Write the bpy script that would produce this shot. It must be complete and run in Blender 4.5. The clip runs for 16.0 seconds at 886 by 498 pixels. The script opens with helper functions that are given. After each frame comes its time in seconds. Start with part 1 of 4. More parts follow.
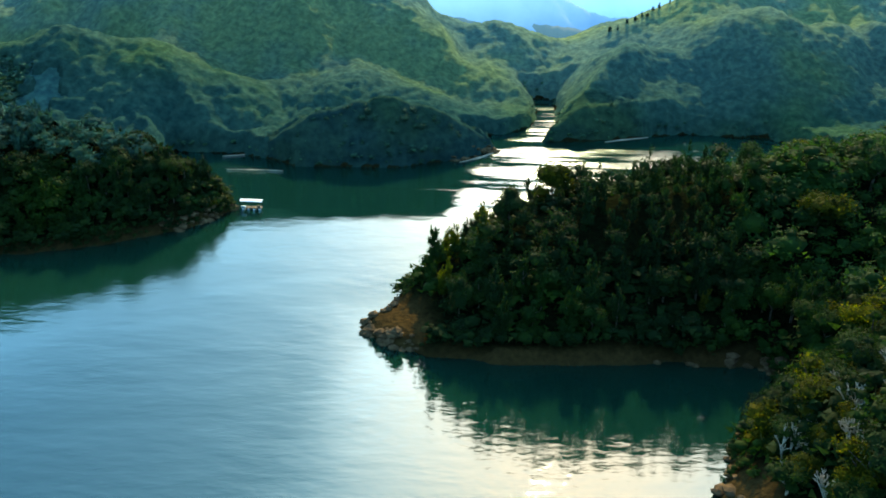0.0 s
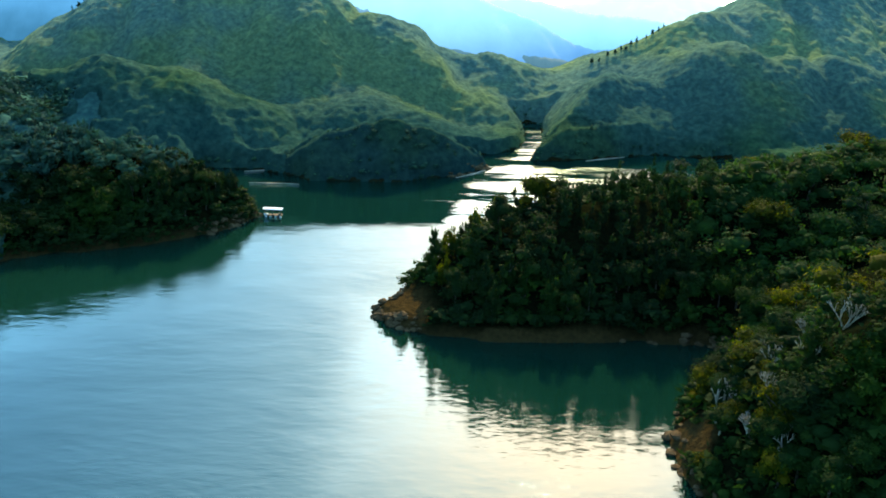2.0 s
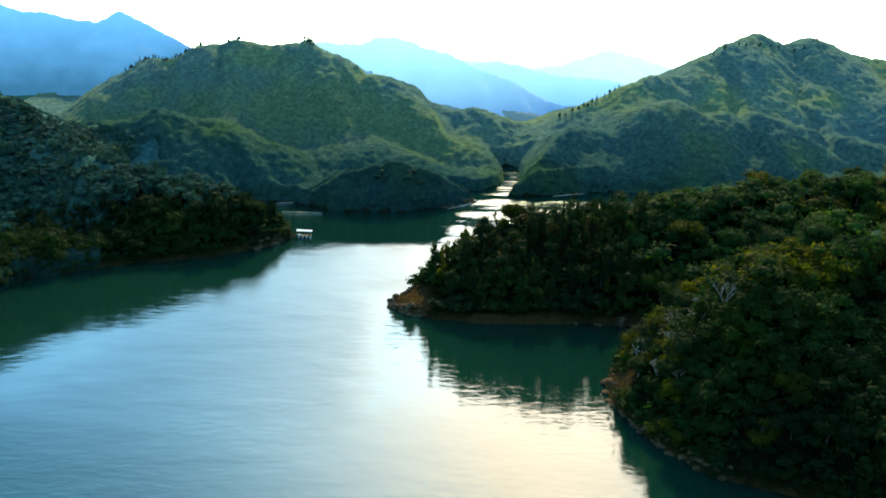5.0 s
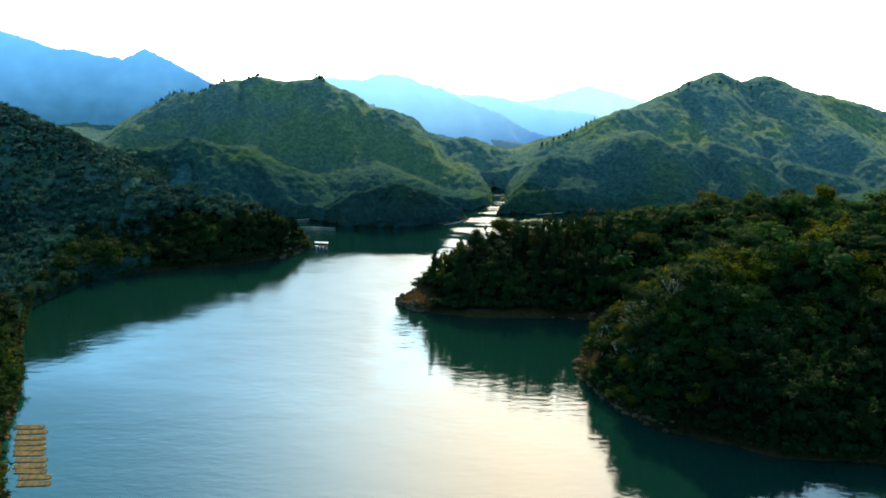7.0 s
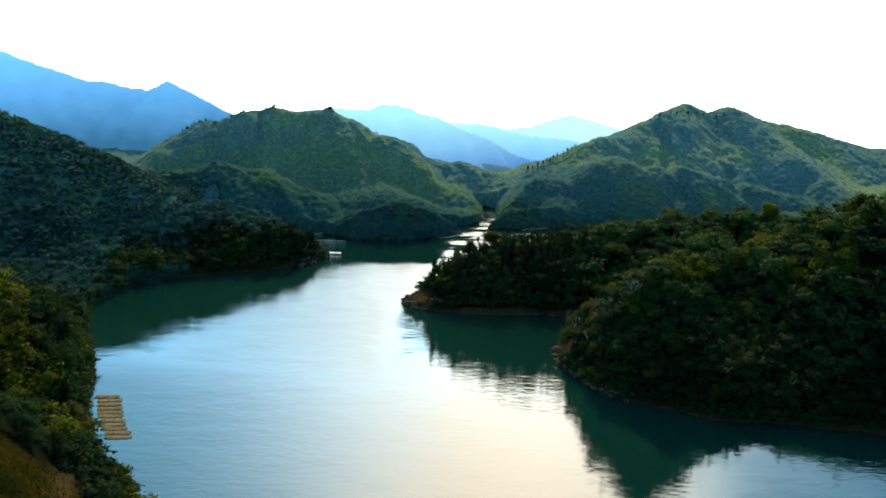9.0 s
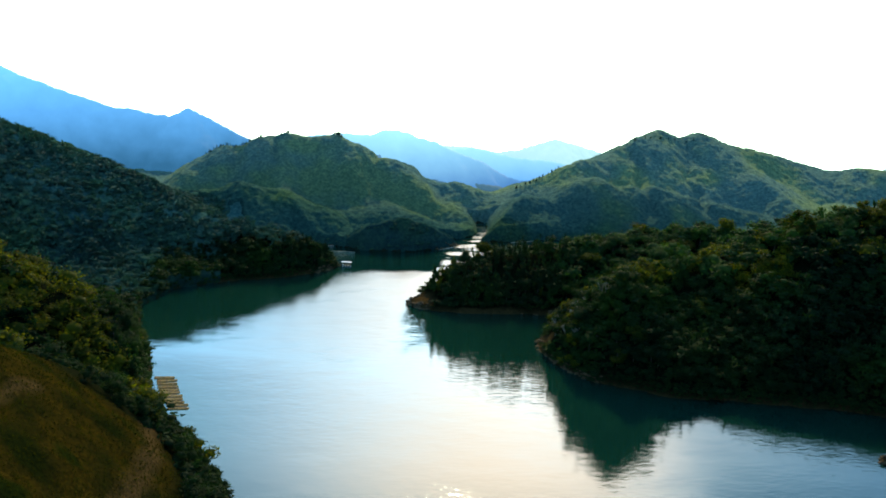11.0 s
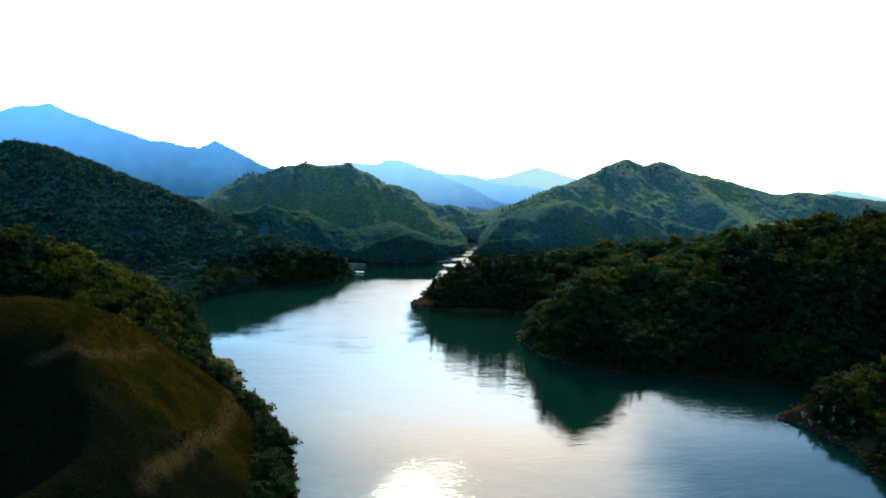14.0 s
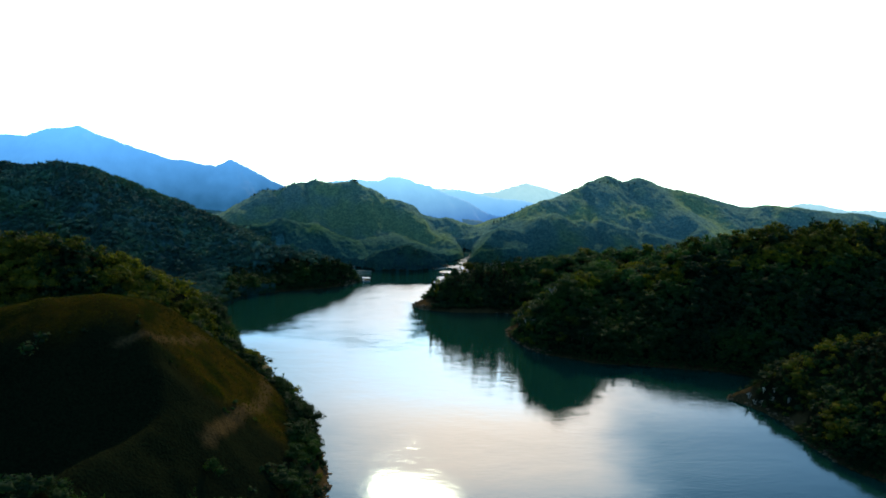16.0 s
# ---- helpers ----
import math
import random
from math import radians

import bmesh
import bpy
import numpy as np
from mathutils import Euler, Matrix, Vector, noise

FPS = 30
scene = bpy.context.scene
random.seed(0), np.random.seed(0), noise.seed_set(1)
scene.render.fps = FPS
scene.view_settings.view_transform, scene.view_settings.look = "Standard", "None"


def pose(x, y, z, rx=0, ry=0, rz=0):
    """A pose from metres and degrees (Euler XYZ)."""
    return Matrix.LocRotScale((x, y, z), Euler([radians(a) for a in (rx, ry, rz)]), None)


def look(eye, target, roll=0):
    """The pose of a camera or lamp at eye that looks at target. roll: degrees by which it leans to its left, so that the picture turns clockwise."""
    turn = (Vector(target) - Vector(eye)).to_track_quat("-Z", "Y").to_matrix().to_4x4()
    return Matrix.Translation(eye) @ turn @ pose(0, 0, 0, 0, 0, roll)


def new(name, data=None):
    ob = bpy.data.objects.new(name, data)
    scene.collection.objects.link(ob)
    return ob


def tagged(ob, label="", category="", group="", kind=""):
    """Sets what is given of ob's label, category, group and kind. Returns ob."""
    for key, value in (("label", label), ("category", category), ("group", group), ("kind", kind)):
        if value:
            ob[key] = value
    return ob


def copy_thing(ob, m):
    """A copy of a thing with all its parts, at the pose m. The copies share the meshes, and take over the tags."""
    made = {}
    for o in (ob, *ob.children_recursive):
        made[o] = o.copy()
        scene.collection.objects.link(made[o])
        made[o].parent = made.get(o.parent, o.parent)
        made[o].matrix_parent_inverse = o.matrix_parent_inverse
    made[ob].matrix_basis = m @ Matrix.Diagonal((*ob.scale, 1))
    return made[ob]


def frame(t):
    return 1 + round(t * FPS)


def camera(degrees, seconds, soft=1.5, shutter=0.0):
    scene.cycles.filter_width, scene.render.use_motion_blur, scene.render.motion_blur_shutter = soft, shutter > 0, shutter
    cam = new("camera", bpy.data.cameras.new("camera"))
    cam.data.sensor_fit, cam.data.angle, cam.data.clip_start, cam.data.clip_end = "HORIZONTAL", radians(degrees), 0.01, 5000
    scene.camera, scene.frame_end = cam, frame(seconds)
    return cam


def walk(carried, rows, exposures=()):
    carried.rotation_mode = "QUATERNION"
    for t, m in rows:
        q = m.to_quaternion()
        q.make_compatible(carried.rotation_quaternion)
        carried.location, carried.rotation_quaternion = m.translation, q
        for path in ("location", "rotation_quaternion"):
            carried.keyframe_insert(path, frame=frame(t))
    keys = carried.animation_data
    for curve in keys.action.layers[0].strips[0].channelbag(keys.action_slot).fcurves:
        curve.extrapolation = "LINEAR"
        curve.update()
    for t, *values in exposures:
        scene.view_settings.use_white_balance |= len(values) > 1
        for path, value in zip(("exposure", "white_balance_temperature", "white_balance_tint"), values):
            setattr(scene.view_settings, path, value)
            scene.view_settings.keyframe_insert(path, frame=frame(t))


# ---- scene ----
# The camera: a drone that backs away over the reservoir and climbs slowly.
cam = camera(50.0, 16.0, soft=1.75)
PATH = [
    (0.0, 0.00, -0.00, 66.00, 64.69, -1.03, 0.00),
    (0.5, -0.27, -5.10, 67.13, 65.09, -1.15, -0.06),
    (1.0, -0.49, -10.64, 68.33, 65.51, -1.25, -0.11),
    (1.5, -0.70, -16.55, 69.68, 65.96, -1.34, -0.16),
    (2.0, -0.90, -23.08, 71.24, 66.41, -1.39, -0.23),
    (2.5, -1.17, -30.18, 72.90, 66.91, -1.42, -0.34),
    (3.0, -1.64, -37.71, 74.57, 67.43, -1.49, -0.48),
    (3.5, -2.23, -45.65, 76.36, 67.98, -1.60, -0.65),
    (4.0, -3.07, -54.37, 78.46, 68.50, -1.69, -0.83),
    (6.5, -7.83, -101.97, 89.54, 70.73, -2.12, -1.72),
    (7.0, -8.96, -111.66, 91.67, 71.13, -2.20, -1.88),
    (7.5, -10.11, -121.57, 93.72, 71.54, -2.28, -2.04),
    (8.0, -11.16, -131.68, 95.78, 71.93, -2.32, -2.18),
    (8.5, -12.18, -141.96, 97.90, 72.30, -2.35, -2.31),
    (9.0, -13.20, -152.46, 100.19, 72.63, -2.40, -2.42),
    (11.5, -19.33, -207.46, 112.50, 74.05, -2.60, -3.03),
    (12.0, -20.42, -218.79, 114.85, 74.30, -2.59, -3.14),
    (12.5, -21.33, -230.20, 117.31, 74.54, -2.55, -3.22),
    (13.0, -22.46, -242.04, 119.78, 74.79, -2.53, -3.29),
    (13.5, -23.77, -254.21, 122.31, 75.02, -2.55, -3.37),
    (14.0, -25.20, -266.44, 124.92, 75.22, -2.58, -3.46),
    (14.5, -26.64, -278.78, 127.63, 75.43, -2.56, -3.58),
    (15.0, -27.94, -291.46, 130.46, 75.63, -2.54, -3.66),
    (15.5, -29.20, -304.41, 133.38, 75.80, -2.52, -3.75),
    (16.0, -30.47, -317.48, 136.31, 75.96, -2.50, -3.83),
]
walk(cam, [(t, pose(x, y, z, rx, ry, rz)) for t, x, y, z, rx, ry, rz in PATH],
     exposures=[(0.0, 3.15, 8700, -13), (3.5, 2.93, 8500, -12), (7.0, 2.62, 8200, -10), (9.0, 2.5, 8000, -9), (12.5, 2.3, 7500, -6), (16.0, 2.1, 7100, -4)])

# ---- world, sun, exposure ----
SUN_UP, SUN_TURN = 30.0, 8.0
world = bpy.data.worlds.new("sky")
scene.world = world
world.use_nodes = True
wn, wl = world.node_tree.nodes, world.node_tree.links
wn.clear()
w_out = wn.new("ShaderNodeOutputWorld")
w_back = wn.new("ShaderNodeBackground")
w_sky = wn.new("ShaderNodeTexSky")
w_sky.sky_type = "NISHITA"
w_sky.sun_disc = False
w_sky.sun_elevation = radians(SUN_UP)
w_sky.sun_rotation = radians(SUN_TURN)
w_sky.air_density, w_sky.dust_density, w_sky.ozone_density = 1.0, 0.35, 4.0
w_co = wn.new("ShaderNodeTexCoord")
w_max = wn.new("ShaderNodeVectorMath")          # the hazy horizon goes on below eye level
w_max.operation = "MAXIMUM"
w_max.inputs[1].default_value = (-2.0, -2.0, 0.03)
wl.new(w_co.outputs["Generated"], w_max.inputs[0])
wl.new(w_max.outputs[0], w_sky.inputs[0])
w_tone = wn.new("ShaderNodeMix")                # a clear, deep blue winter sky
w_tone.data_type, w_tone.blend_type = "RGBA", "MULTIPLY"
w_tone.inputs[0].default_value = 1.0
w_tone.inputs[7].default_value = (0.62, 0.88, 1.08, 1.0)
wl.new(w_sky.outputs[0], w_tone.inputs[6])
wl.new(w_tone.outputs[2], w_back.inputs[0])
w_back.inputs[1].default_value = 0.10

sun_data = bpy.data.lights.new("sun", "SUN")
sun_data.energy, sun_data.angle, sun_data.color = 1.25, radians(1.6), (1.0, 0.79, 0.53)
sun = new("sun", sun_data)
s_dir = Vector((math.sin(radians(SUN_TURN)) * math.cos(radians(SUN_UP)), math.cos(radians(SUN_TURN)) * math.cos(radians(SUN_UP)), math.sin(radians(SUN_UP))))
sun.matrix_world = look(s_dir * 400, (0, 0, 0))

# warm sky glow added below the sun, for the cream reflection on the water
w_dot = wn.new("ShaderNodeVectorMath")
w_dot.operation = "DOT_PRODUCT"
w_dot.inputs[1].default_value = Vector((0.147, 0.928, 0.342)).normalized()
wl.new(w_co.outputs["Generated"], w_dot.inputs[0])
w_clip = wn.new("ShaderNodeMath")
w_clip.operation = "MAXIMUM"
w_clip.inputs[1].default_value = 0.0
wl.new(w_dot.outputs["Value"], w_clip.inputs[0])
w_pow = wn.new("ShaderNodeMath")
w_pow.operation = "POWER"
w_pow.inputs[1].default_value = 48.0
wl.new(w_clip.outputs[0], w_pow.inputs[0])
w_amp = wn.new("ShaderNodeMath")
w_amp.operation = "MULTIPLY"
w_amp.inputs[1].default_value = 0.85
wl.new(w_pow.outputs[0], w_amp.inputs[0])
w_glow = wn.new("ShaderNodeBackground")
w_glow.inputs[0].default_value = (1.0, 0.49, 0.34, 1.0)
w_glow.inputs[1].default_value = 2.0
w_add = wn.new("ShaderNodeMixShader")
wl.new(w_amp.outputs[0], w_add.inputs[0])
wl.new(w_back.outputs[0], w_add.inputs[1])
wl.new(w_glow.outputs[0], w_add.inputs[2])
# broad pale haze on the sun's side of the sky
w_pow2 = wn.new("ShaderNodeMath")
w_pow2.operation = "POWER"
w_pow2.inputs[1].default_value = 13.0
wl.new(w_clip.outputs[0], w_pow2.inputs[0])
w_amp2 = wn.new("ShaderNodeMath")
w_amp2.operation = "MULTIPLY"
w_amp2.inputs[1].default_value = 0.45
wl.new(w_pow2.outputs[0], w_amp2.inputs[0])
w_haze = wn.new("ShaderNodeBackground")
w_haze.inputs[0].default_value = (0.84, 0.97, 0.95, 1.0)
wl.new(w_amp2.outputs[0], w_haze.inputs[1])
w_add2 = wn.new("ShaderNodeAddShader")
wl.new(w_add.outputs[0], w_add2.inputs[0])
wl.new(w_haze.outputs[0], w_add2.inputs[1])
wl.new(w_add2.outputs[0], w_out.inputs[0])


# ---- materials ----
def material(name, rough=0.9):
    m = bpy.data.materials.new(name)
    m.use_nodes = True
    n, l = m.node_tree.nodes, m.node_tree.links
    b = n["Principled BSDF"]
    b.inputs["Roughness"].default_value = rough
    b.inputs["Specular IOR Level"].default_value = 0.2
    return m, n, l, b


def noise_tex(n, l, scale, detail=4.0, co=None):
    g = n.new("ShaderNodeNewGeometry")
    t = n.new("ShaderNodeTexNoise")
    t.inputs["Scale"].default_value, t.inputs["Detail"].default_value = scale, detail
    l.new(co or g.outputs["Position"], t.inputs["Vector"])
    return t


def ramp(n, l, fac, stops):
    r = n.new("ShaderNodeValToRGB")
    e = r.color_ramp.elements
    while len(e) < len(stops):
        e.new(0.5)
    for k, (p, c) in zip(e, stops):
        k.position, k.color = p, (*c, 1.0)
    l.new(fac, r.inputs[0])
    return r


def mix(n, l, fac, a, b, how="MIX"):
    k = n.new("ShaderNodeMix")
    k.data_type, k.blend_type = "RGBA", how
    if isinstance(fac, (int, float)):
        k.inputs[0].default_value = fac
    else:
        l.new(fac, k.inputs[0])
    for sock, v in ((k.inputs[6], a), (k.inputs[7], b)):
        if isinstance(v, tuple):
            sock.default_value = (*v, 1.0)
        else:
            l.new(v, sock)
    return k.outputs[2]


def add_bump(n, l, b, height, strength, distance):
    k = n.new("ShaderNodeBump")
    k.inputs["Strength"].default_value, k.inputs["Distance"].default_value = strength, distance
    l.new(height, k.inputs["Height"])
    l.new(k.outputs[0], b.inputs["Normal"])


def foliage(name, dark, mid, light, patch=0.05, through_light=0.35, through_tint=(1.25, 1.45, 0.7), sunny=(1.4, 1.5, 0.8), mass=0.45):
    """Leaves: colour by leaf, by tree and by patch of the wood; some light passes through."""
    m, n, l, b = material(name, 0.75)
    b.inputs["Specular IOR Level"].default_value = 0.04
    g = n.new("ShaderNodeNewGeometry")
    o = n.new("ShaderNodeObjectInfo")
    leaf = ramp(n, l, g.outputs["Random Per Island"], [(0.0, dark), (0.55, mid), (1.0, light)])
    big = noise_tex(n, l, patch, 3.0)
    tone = ramp(n, l, big.outputs["Fac"], [(0.34, (0.45, 0.62, 0.62)), (0.5, (0.95, 1.0, 0.95)), (0.66, sunny)])
    c = mix(n, l, 1.0, leaf.outputs[0], tone.outputs[0], "MULTIPLY")
    each = ramp(n, l, o.outputs["Random"], [(0.0, (0.75, 0.85, 0.8)), (0.6, (1.0, 1.0, 1.0)), (1.0, (1.15, 1.08, 0.8))])
    c = mix(n, l, 1.0, c, each.outputs[0], "MULTIPLY")
    l.new(c, b.inputs["Base Color"])
    # small leaves light up as a soft mass: their faces lean towards the crown's upward side
    lean = n.new("ShaderNodeVectorMath")
    lean.operation = "SCALE"
    lean.inputs["Scale"].default_value = 1.0 - mass
    l.new(g.outputs["Normal"], lean.inputs[0])
    up = n.new("ShaderNodeVectorMath")
    up.inputs[1].default_value = (0.0, -0.35 * mass, 0.94 * mass)
    l.new(lean.outputs[0], up.inputs[0])
    face = n.new("ShaderNodeVectorMath")
    face.operation = "NORMALIZE"
    l.new(up.outputs[0], face.inputs[0])
    l.new(face.outputs[0], b.inputs["Normal"])
    tr = n.new("ShaderNodeBsdfTranslucent")
    l.new(g.outputs["Normal"], tr.inputs["Normal"])
    c2 = mix(n, l, 1.0, c, through_tint, "MULTIPLY")
    l.new(c2, tr.inputs[0])
    ms = n.new("ShaderNodeMixShader")
    ms.inputs[0].default_value = through_light
    l.new(b.outputs[0], ms.inputs[1])
    l.new(tr.outputs[0], ms.inputs[2])
    l.new(ms.outputs[0], n["Material Output"].inputs[0])
    return m


M_LEAF = foliage("leaves", (0.005, 0.014, 0.005), (0.009, 0.021, 0.007), (0.016, 0.030, 0.008), 0.05, 0.3, mass=0.55)
# yellow-green leaves, which also paint warm sunlight on rims and tops
M_LEAF_WARM = foliage("leaves_olive_sunlit", (0.020, 0.026, 0.004), (0.040, 0.044, 0.005), (0.082, 0.064, 0.008), 0.05, 0.5)
# lighter green paints the sunlight on the plateau's tree tops
M_LEAF_SUNLIT = foliage("leaves_sunlit", (0.009, 0.024, 0.008), (0.016, 0.038, 0.011), (0.030, 0.054, 0.013), 0.06, 0.35, mass=0.6)
# farther woods: aerial haze is put into the leaf colour, paler and bluer
M_LEAF_MID = foliage("leaves_hazed_mid", (0.014, 0.038, 0.033), (0.018, 0.044, 0.036), (0.024, 0.050, 0.035), 0.03, 0.15, (1.05, 1.2, 1.05), (1.15, 1.15, 0.9), 0.85)
M_LEAF_TEAL = foliage("leaves_hazed_teal", (0.015, 0.044, 0.037), (0.022, 0.060, 0.048), (0.031, 0.070, 0.048), 0.03, 0.15, (1.1, 1.3, 0.9), (1.3, 1.35, 0.85), 0.85)


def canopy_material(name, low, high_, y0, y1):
    """Closed canopy of the hills up the valley: teal at the foot, paler with distance as haze is put into the colour;
    olive patches.
    """
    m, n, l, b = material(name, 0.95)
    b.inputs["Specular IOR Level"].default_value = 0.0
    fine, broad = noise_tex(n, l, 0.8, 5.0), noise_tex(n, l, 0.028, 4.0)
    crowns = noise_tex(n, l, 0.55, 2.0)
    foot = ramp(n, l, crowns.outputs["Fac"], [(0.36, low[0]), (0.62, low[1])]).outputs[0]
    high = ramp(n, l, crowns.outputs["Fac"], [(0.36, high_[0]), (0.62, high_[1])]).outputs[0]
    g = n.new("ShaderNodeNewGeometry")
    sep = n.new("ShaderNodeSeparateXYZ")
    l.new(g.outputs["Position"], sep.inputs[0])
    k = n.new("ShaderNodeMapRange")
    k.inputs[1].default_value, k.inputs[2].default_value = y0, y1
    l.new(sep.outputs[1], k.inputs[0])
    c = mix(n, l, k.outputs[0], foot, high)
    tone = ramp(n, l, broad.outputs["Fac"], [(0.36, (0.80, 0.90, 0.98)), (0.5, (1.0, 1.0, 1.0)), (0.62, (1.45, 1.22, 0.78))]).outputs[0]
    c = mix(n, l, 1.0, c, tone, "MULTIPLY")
    # noise paints the crowns' self-shade as darker gaps
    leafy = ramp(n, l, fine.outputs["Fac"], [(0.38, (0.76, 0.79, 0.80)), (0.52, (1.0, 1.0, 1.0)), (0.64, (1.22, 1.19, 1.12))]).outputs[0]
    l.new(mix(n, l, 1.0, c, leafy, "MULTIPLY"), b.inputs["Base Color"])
    # normals bent upwards to even out sun and shade on the crowns
    half = n.new("ShaderNodeVectorMath")
    half.operation = "MULTIPLY_ADD"
    half.inputs[1].default_value, half.inputs[2].default_value = (0.5, 0.5, 0.5), (0.0, 0.0, 0.5)
    l.new(g.outputs["Normal"], half.inputs[0])
    unit = n.new("ShaderNodeVectorMath")
    unit.operation = "NORMALIZE"
    l.new(half.outputs[0], unit.inputs[0])
    bump = n.new("ShaderNodeBump")
    bump.inputs["Strength"].default_value, bump.inputs["Distance"].default_value = 0.5, 0.5
    l.new(fine.outputs["Fac"], bump.inputs["Height"])
    l.new(unit.outputs[0], bump.inputs["Normal"])
    l.new(bump.outputs[0], b.inputs["Normal"])
    return m


M_CANOPY = canopy_material("hazed_hill_canopy", ((0.012, 0.036, 0.029), (0.021, 0.050, 0.037)), ((0.054, 0.096, 0.080), (0.078, 0.124, 0.092)), 200.0, 246.0)
M_CANOPY_WEST = canopy_material("hazed_west_canopy", ((0.005, 0.014, 0.010), (0.010, 0.024, 0.015)), ((0.024, 0.064, 0.057), (0.038, 0.088, 0.070)), 120.0, 178.0)
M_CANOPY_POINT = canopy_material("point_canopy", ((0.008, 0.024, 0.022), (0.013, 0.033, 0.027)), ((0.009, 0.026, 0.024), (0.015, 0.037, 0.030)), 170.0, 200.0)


def bark_material():
    m, n, l, b = material("bark", 0.9)
    t = noise_tex(n, l, 6.0, 5.0)
    r = ramp(n, l, t.outputs["Fac"], [(0.3, (0.025, 0.018, 0.012)), (0.7, (0.08, 0.065, 0.05))])
    l.new(r.outputs[0], b.inputs["Base Color"])
    add_bump(n, l, b, t.outputs["Fac"], 0.6, 0.05)
    return m


M_BARK = bark_material()


def ground_material():
    """Forest floor, brush on the far hills, bare bank soil near the water, dry grass and trodden path by the sheet's cover masks."""
    m, n, l, b = material("ground_cover", 1.0)
    b.inputs["Specular IOR Level"].default_value = 0.0
    t1, t2 = noise_tex(n, l, 0.10, 6.0), noise_tex(n, l, 1.3, 6.0)
    # near black, so that it also paints the shade of the knoll's south slope
    floor_shade_c = ramp(n, l, t2.outputs["Fac"], [(0.3, (0.003, 0.0035, 0.0015)), (0.7, (0.006, 0.008, 0.003))]).outputs[0]
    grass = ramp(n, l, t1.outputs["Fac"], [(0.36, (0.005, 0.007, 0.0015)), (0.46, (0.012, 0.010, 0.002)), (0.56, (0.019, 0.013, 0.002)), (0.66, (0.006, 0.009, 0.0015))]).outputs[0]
    grain = ramp(n, l, t2.outputs["Fac"], [(0.25, (0.6, 0.6, 0.6)), (0.75, (1.3, 1.25, 1.15))]).outputs[0]
    grass = mix(n, l, 1.0, grass, grain, "MULTIPLY")
    soil = ramp(n, l, t2.outputs["Fac"], [(0.25, (0.018, 0.012, 0.005)), (0.75, (0.046, 0.028, 0.010))]).outputs[0]
    cover = n.new("ShaderNodeAttribute")
    cover.attribute_name = "cover"
    sep = n.new("ShaderNodeSeparateXYZ")
    l.new(cover.outputs["Vector"], sep.inputs[0])
    c = mix(n, l, sep.outputs[0], floor_shade_c, grass)
    c = mix(n, l, sep.outputs[1], c, soil)
    # far brush takes the hazed teal of the canopy above it
    brush = ramp(n, l, t2.outputs["Fac"], [(0.3, (0.012, 0.034, 0.028)), (0.7, (0.020, 0.046, 0.034))]).outputs[0]
    c = mix(n, l, sep.outputs[2], c, brush)
    l.new(c, b.inputs["Base Color"])
    add_bump(n, l, b, t2.outputs["Fac"], 0.8, 0.5)
    return m


M_GROUND = ground_material()


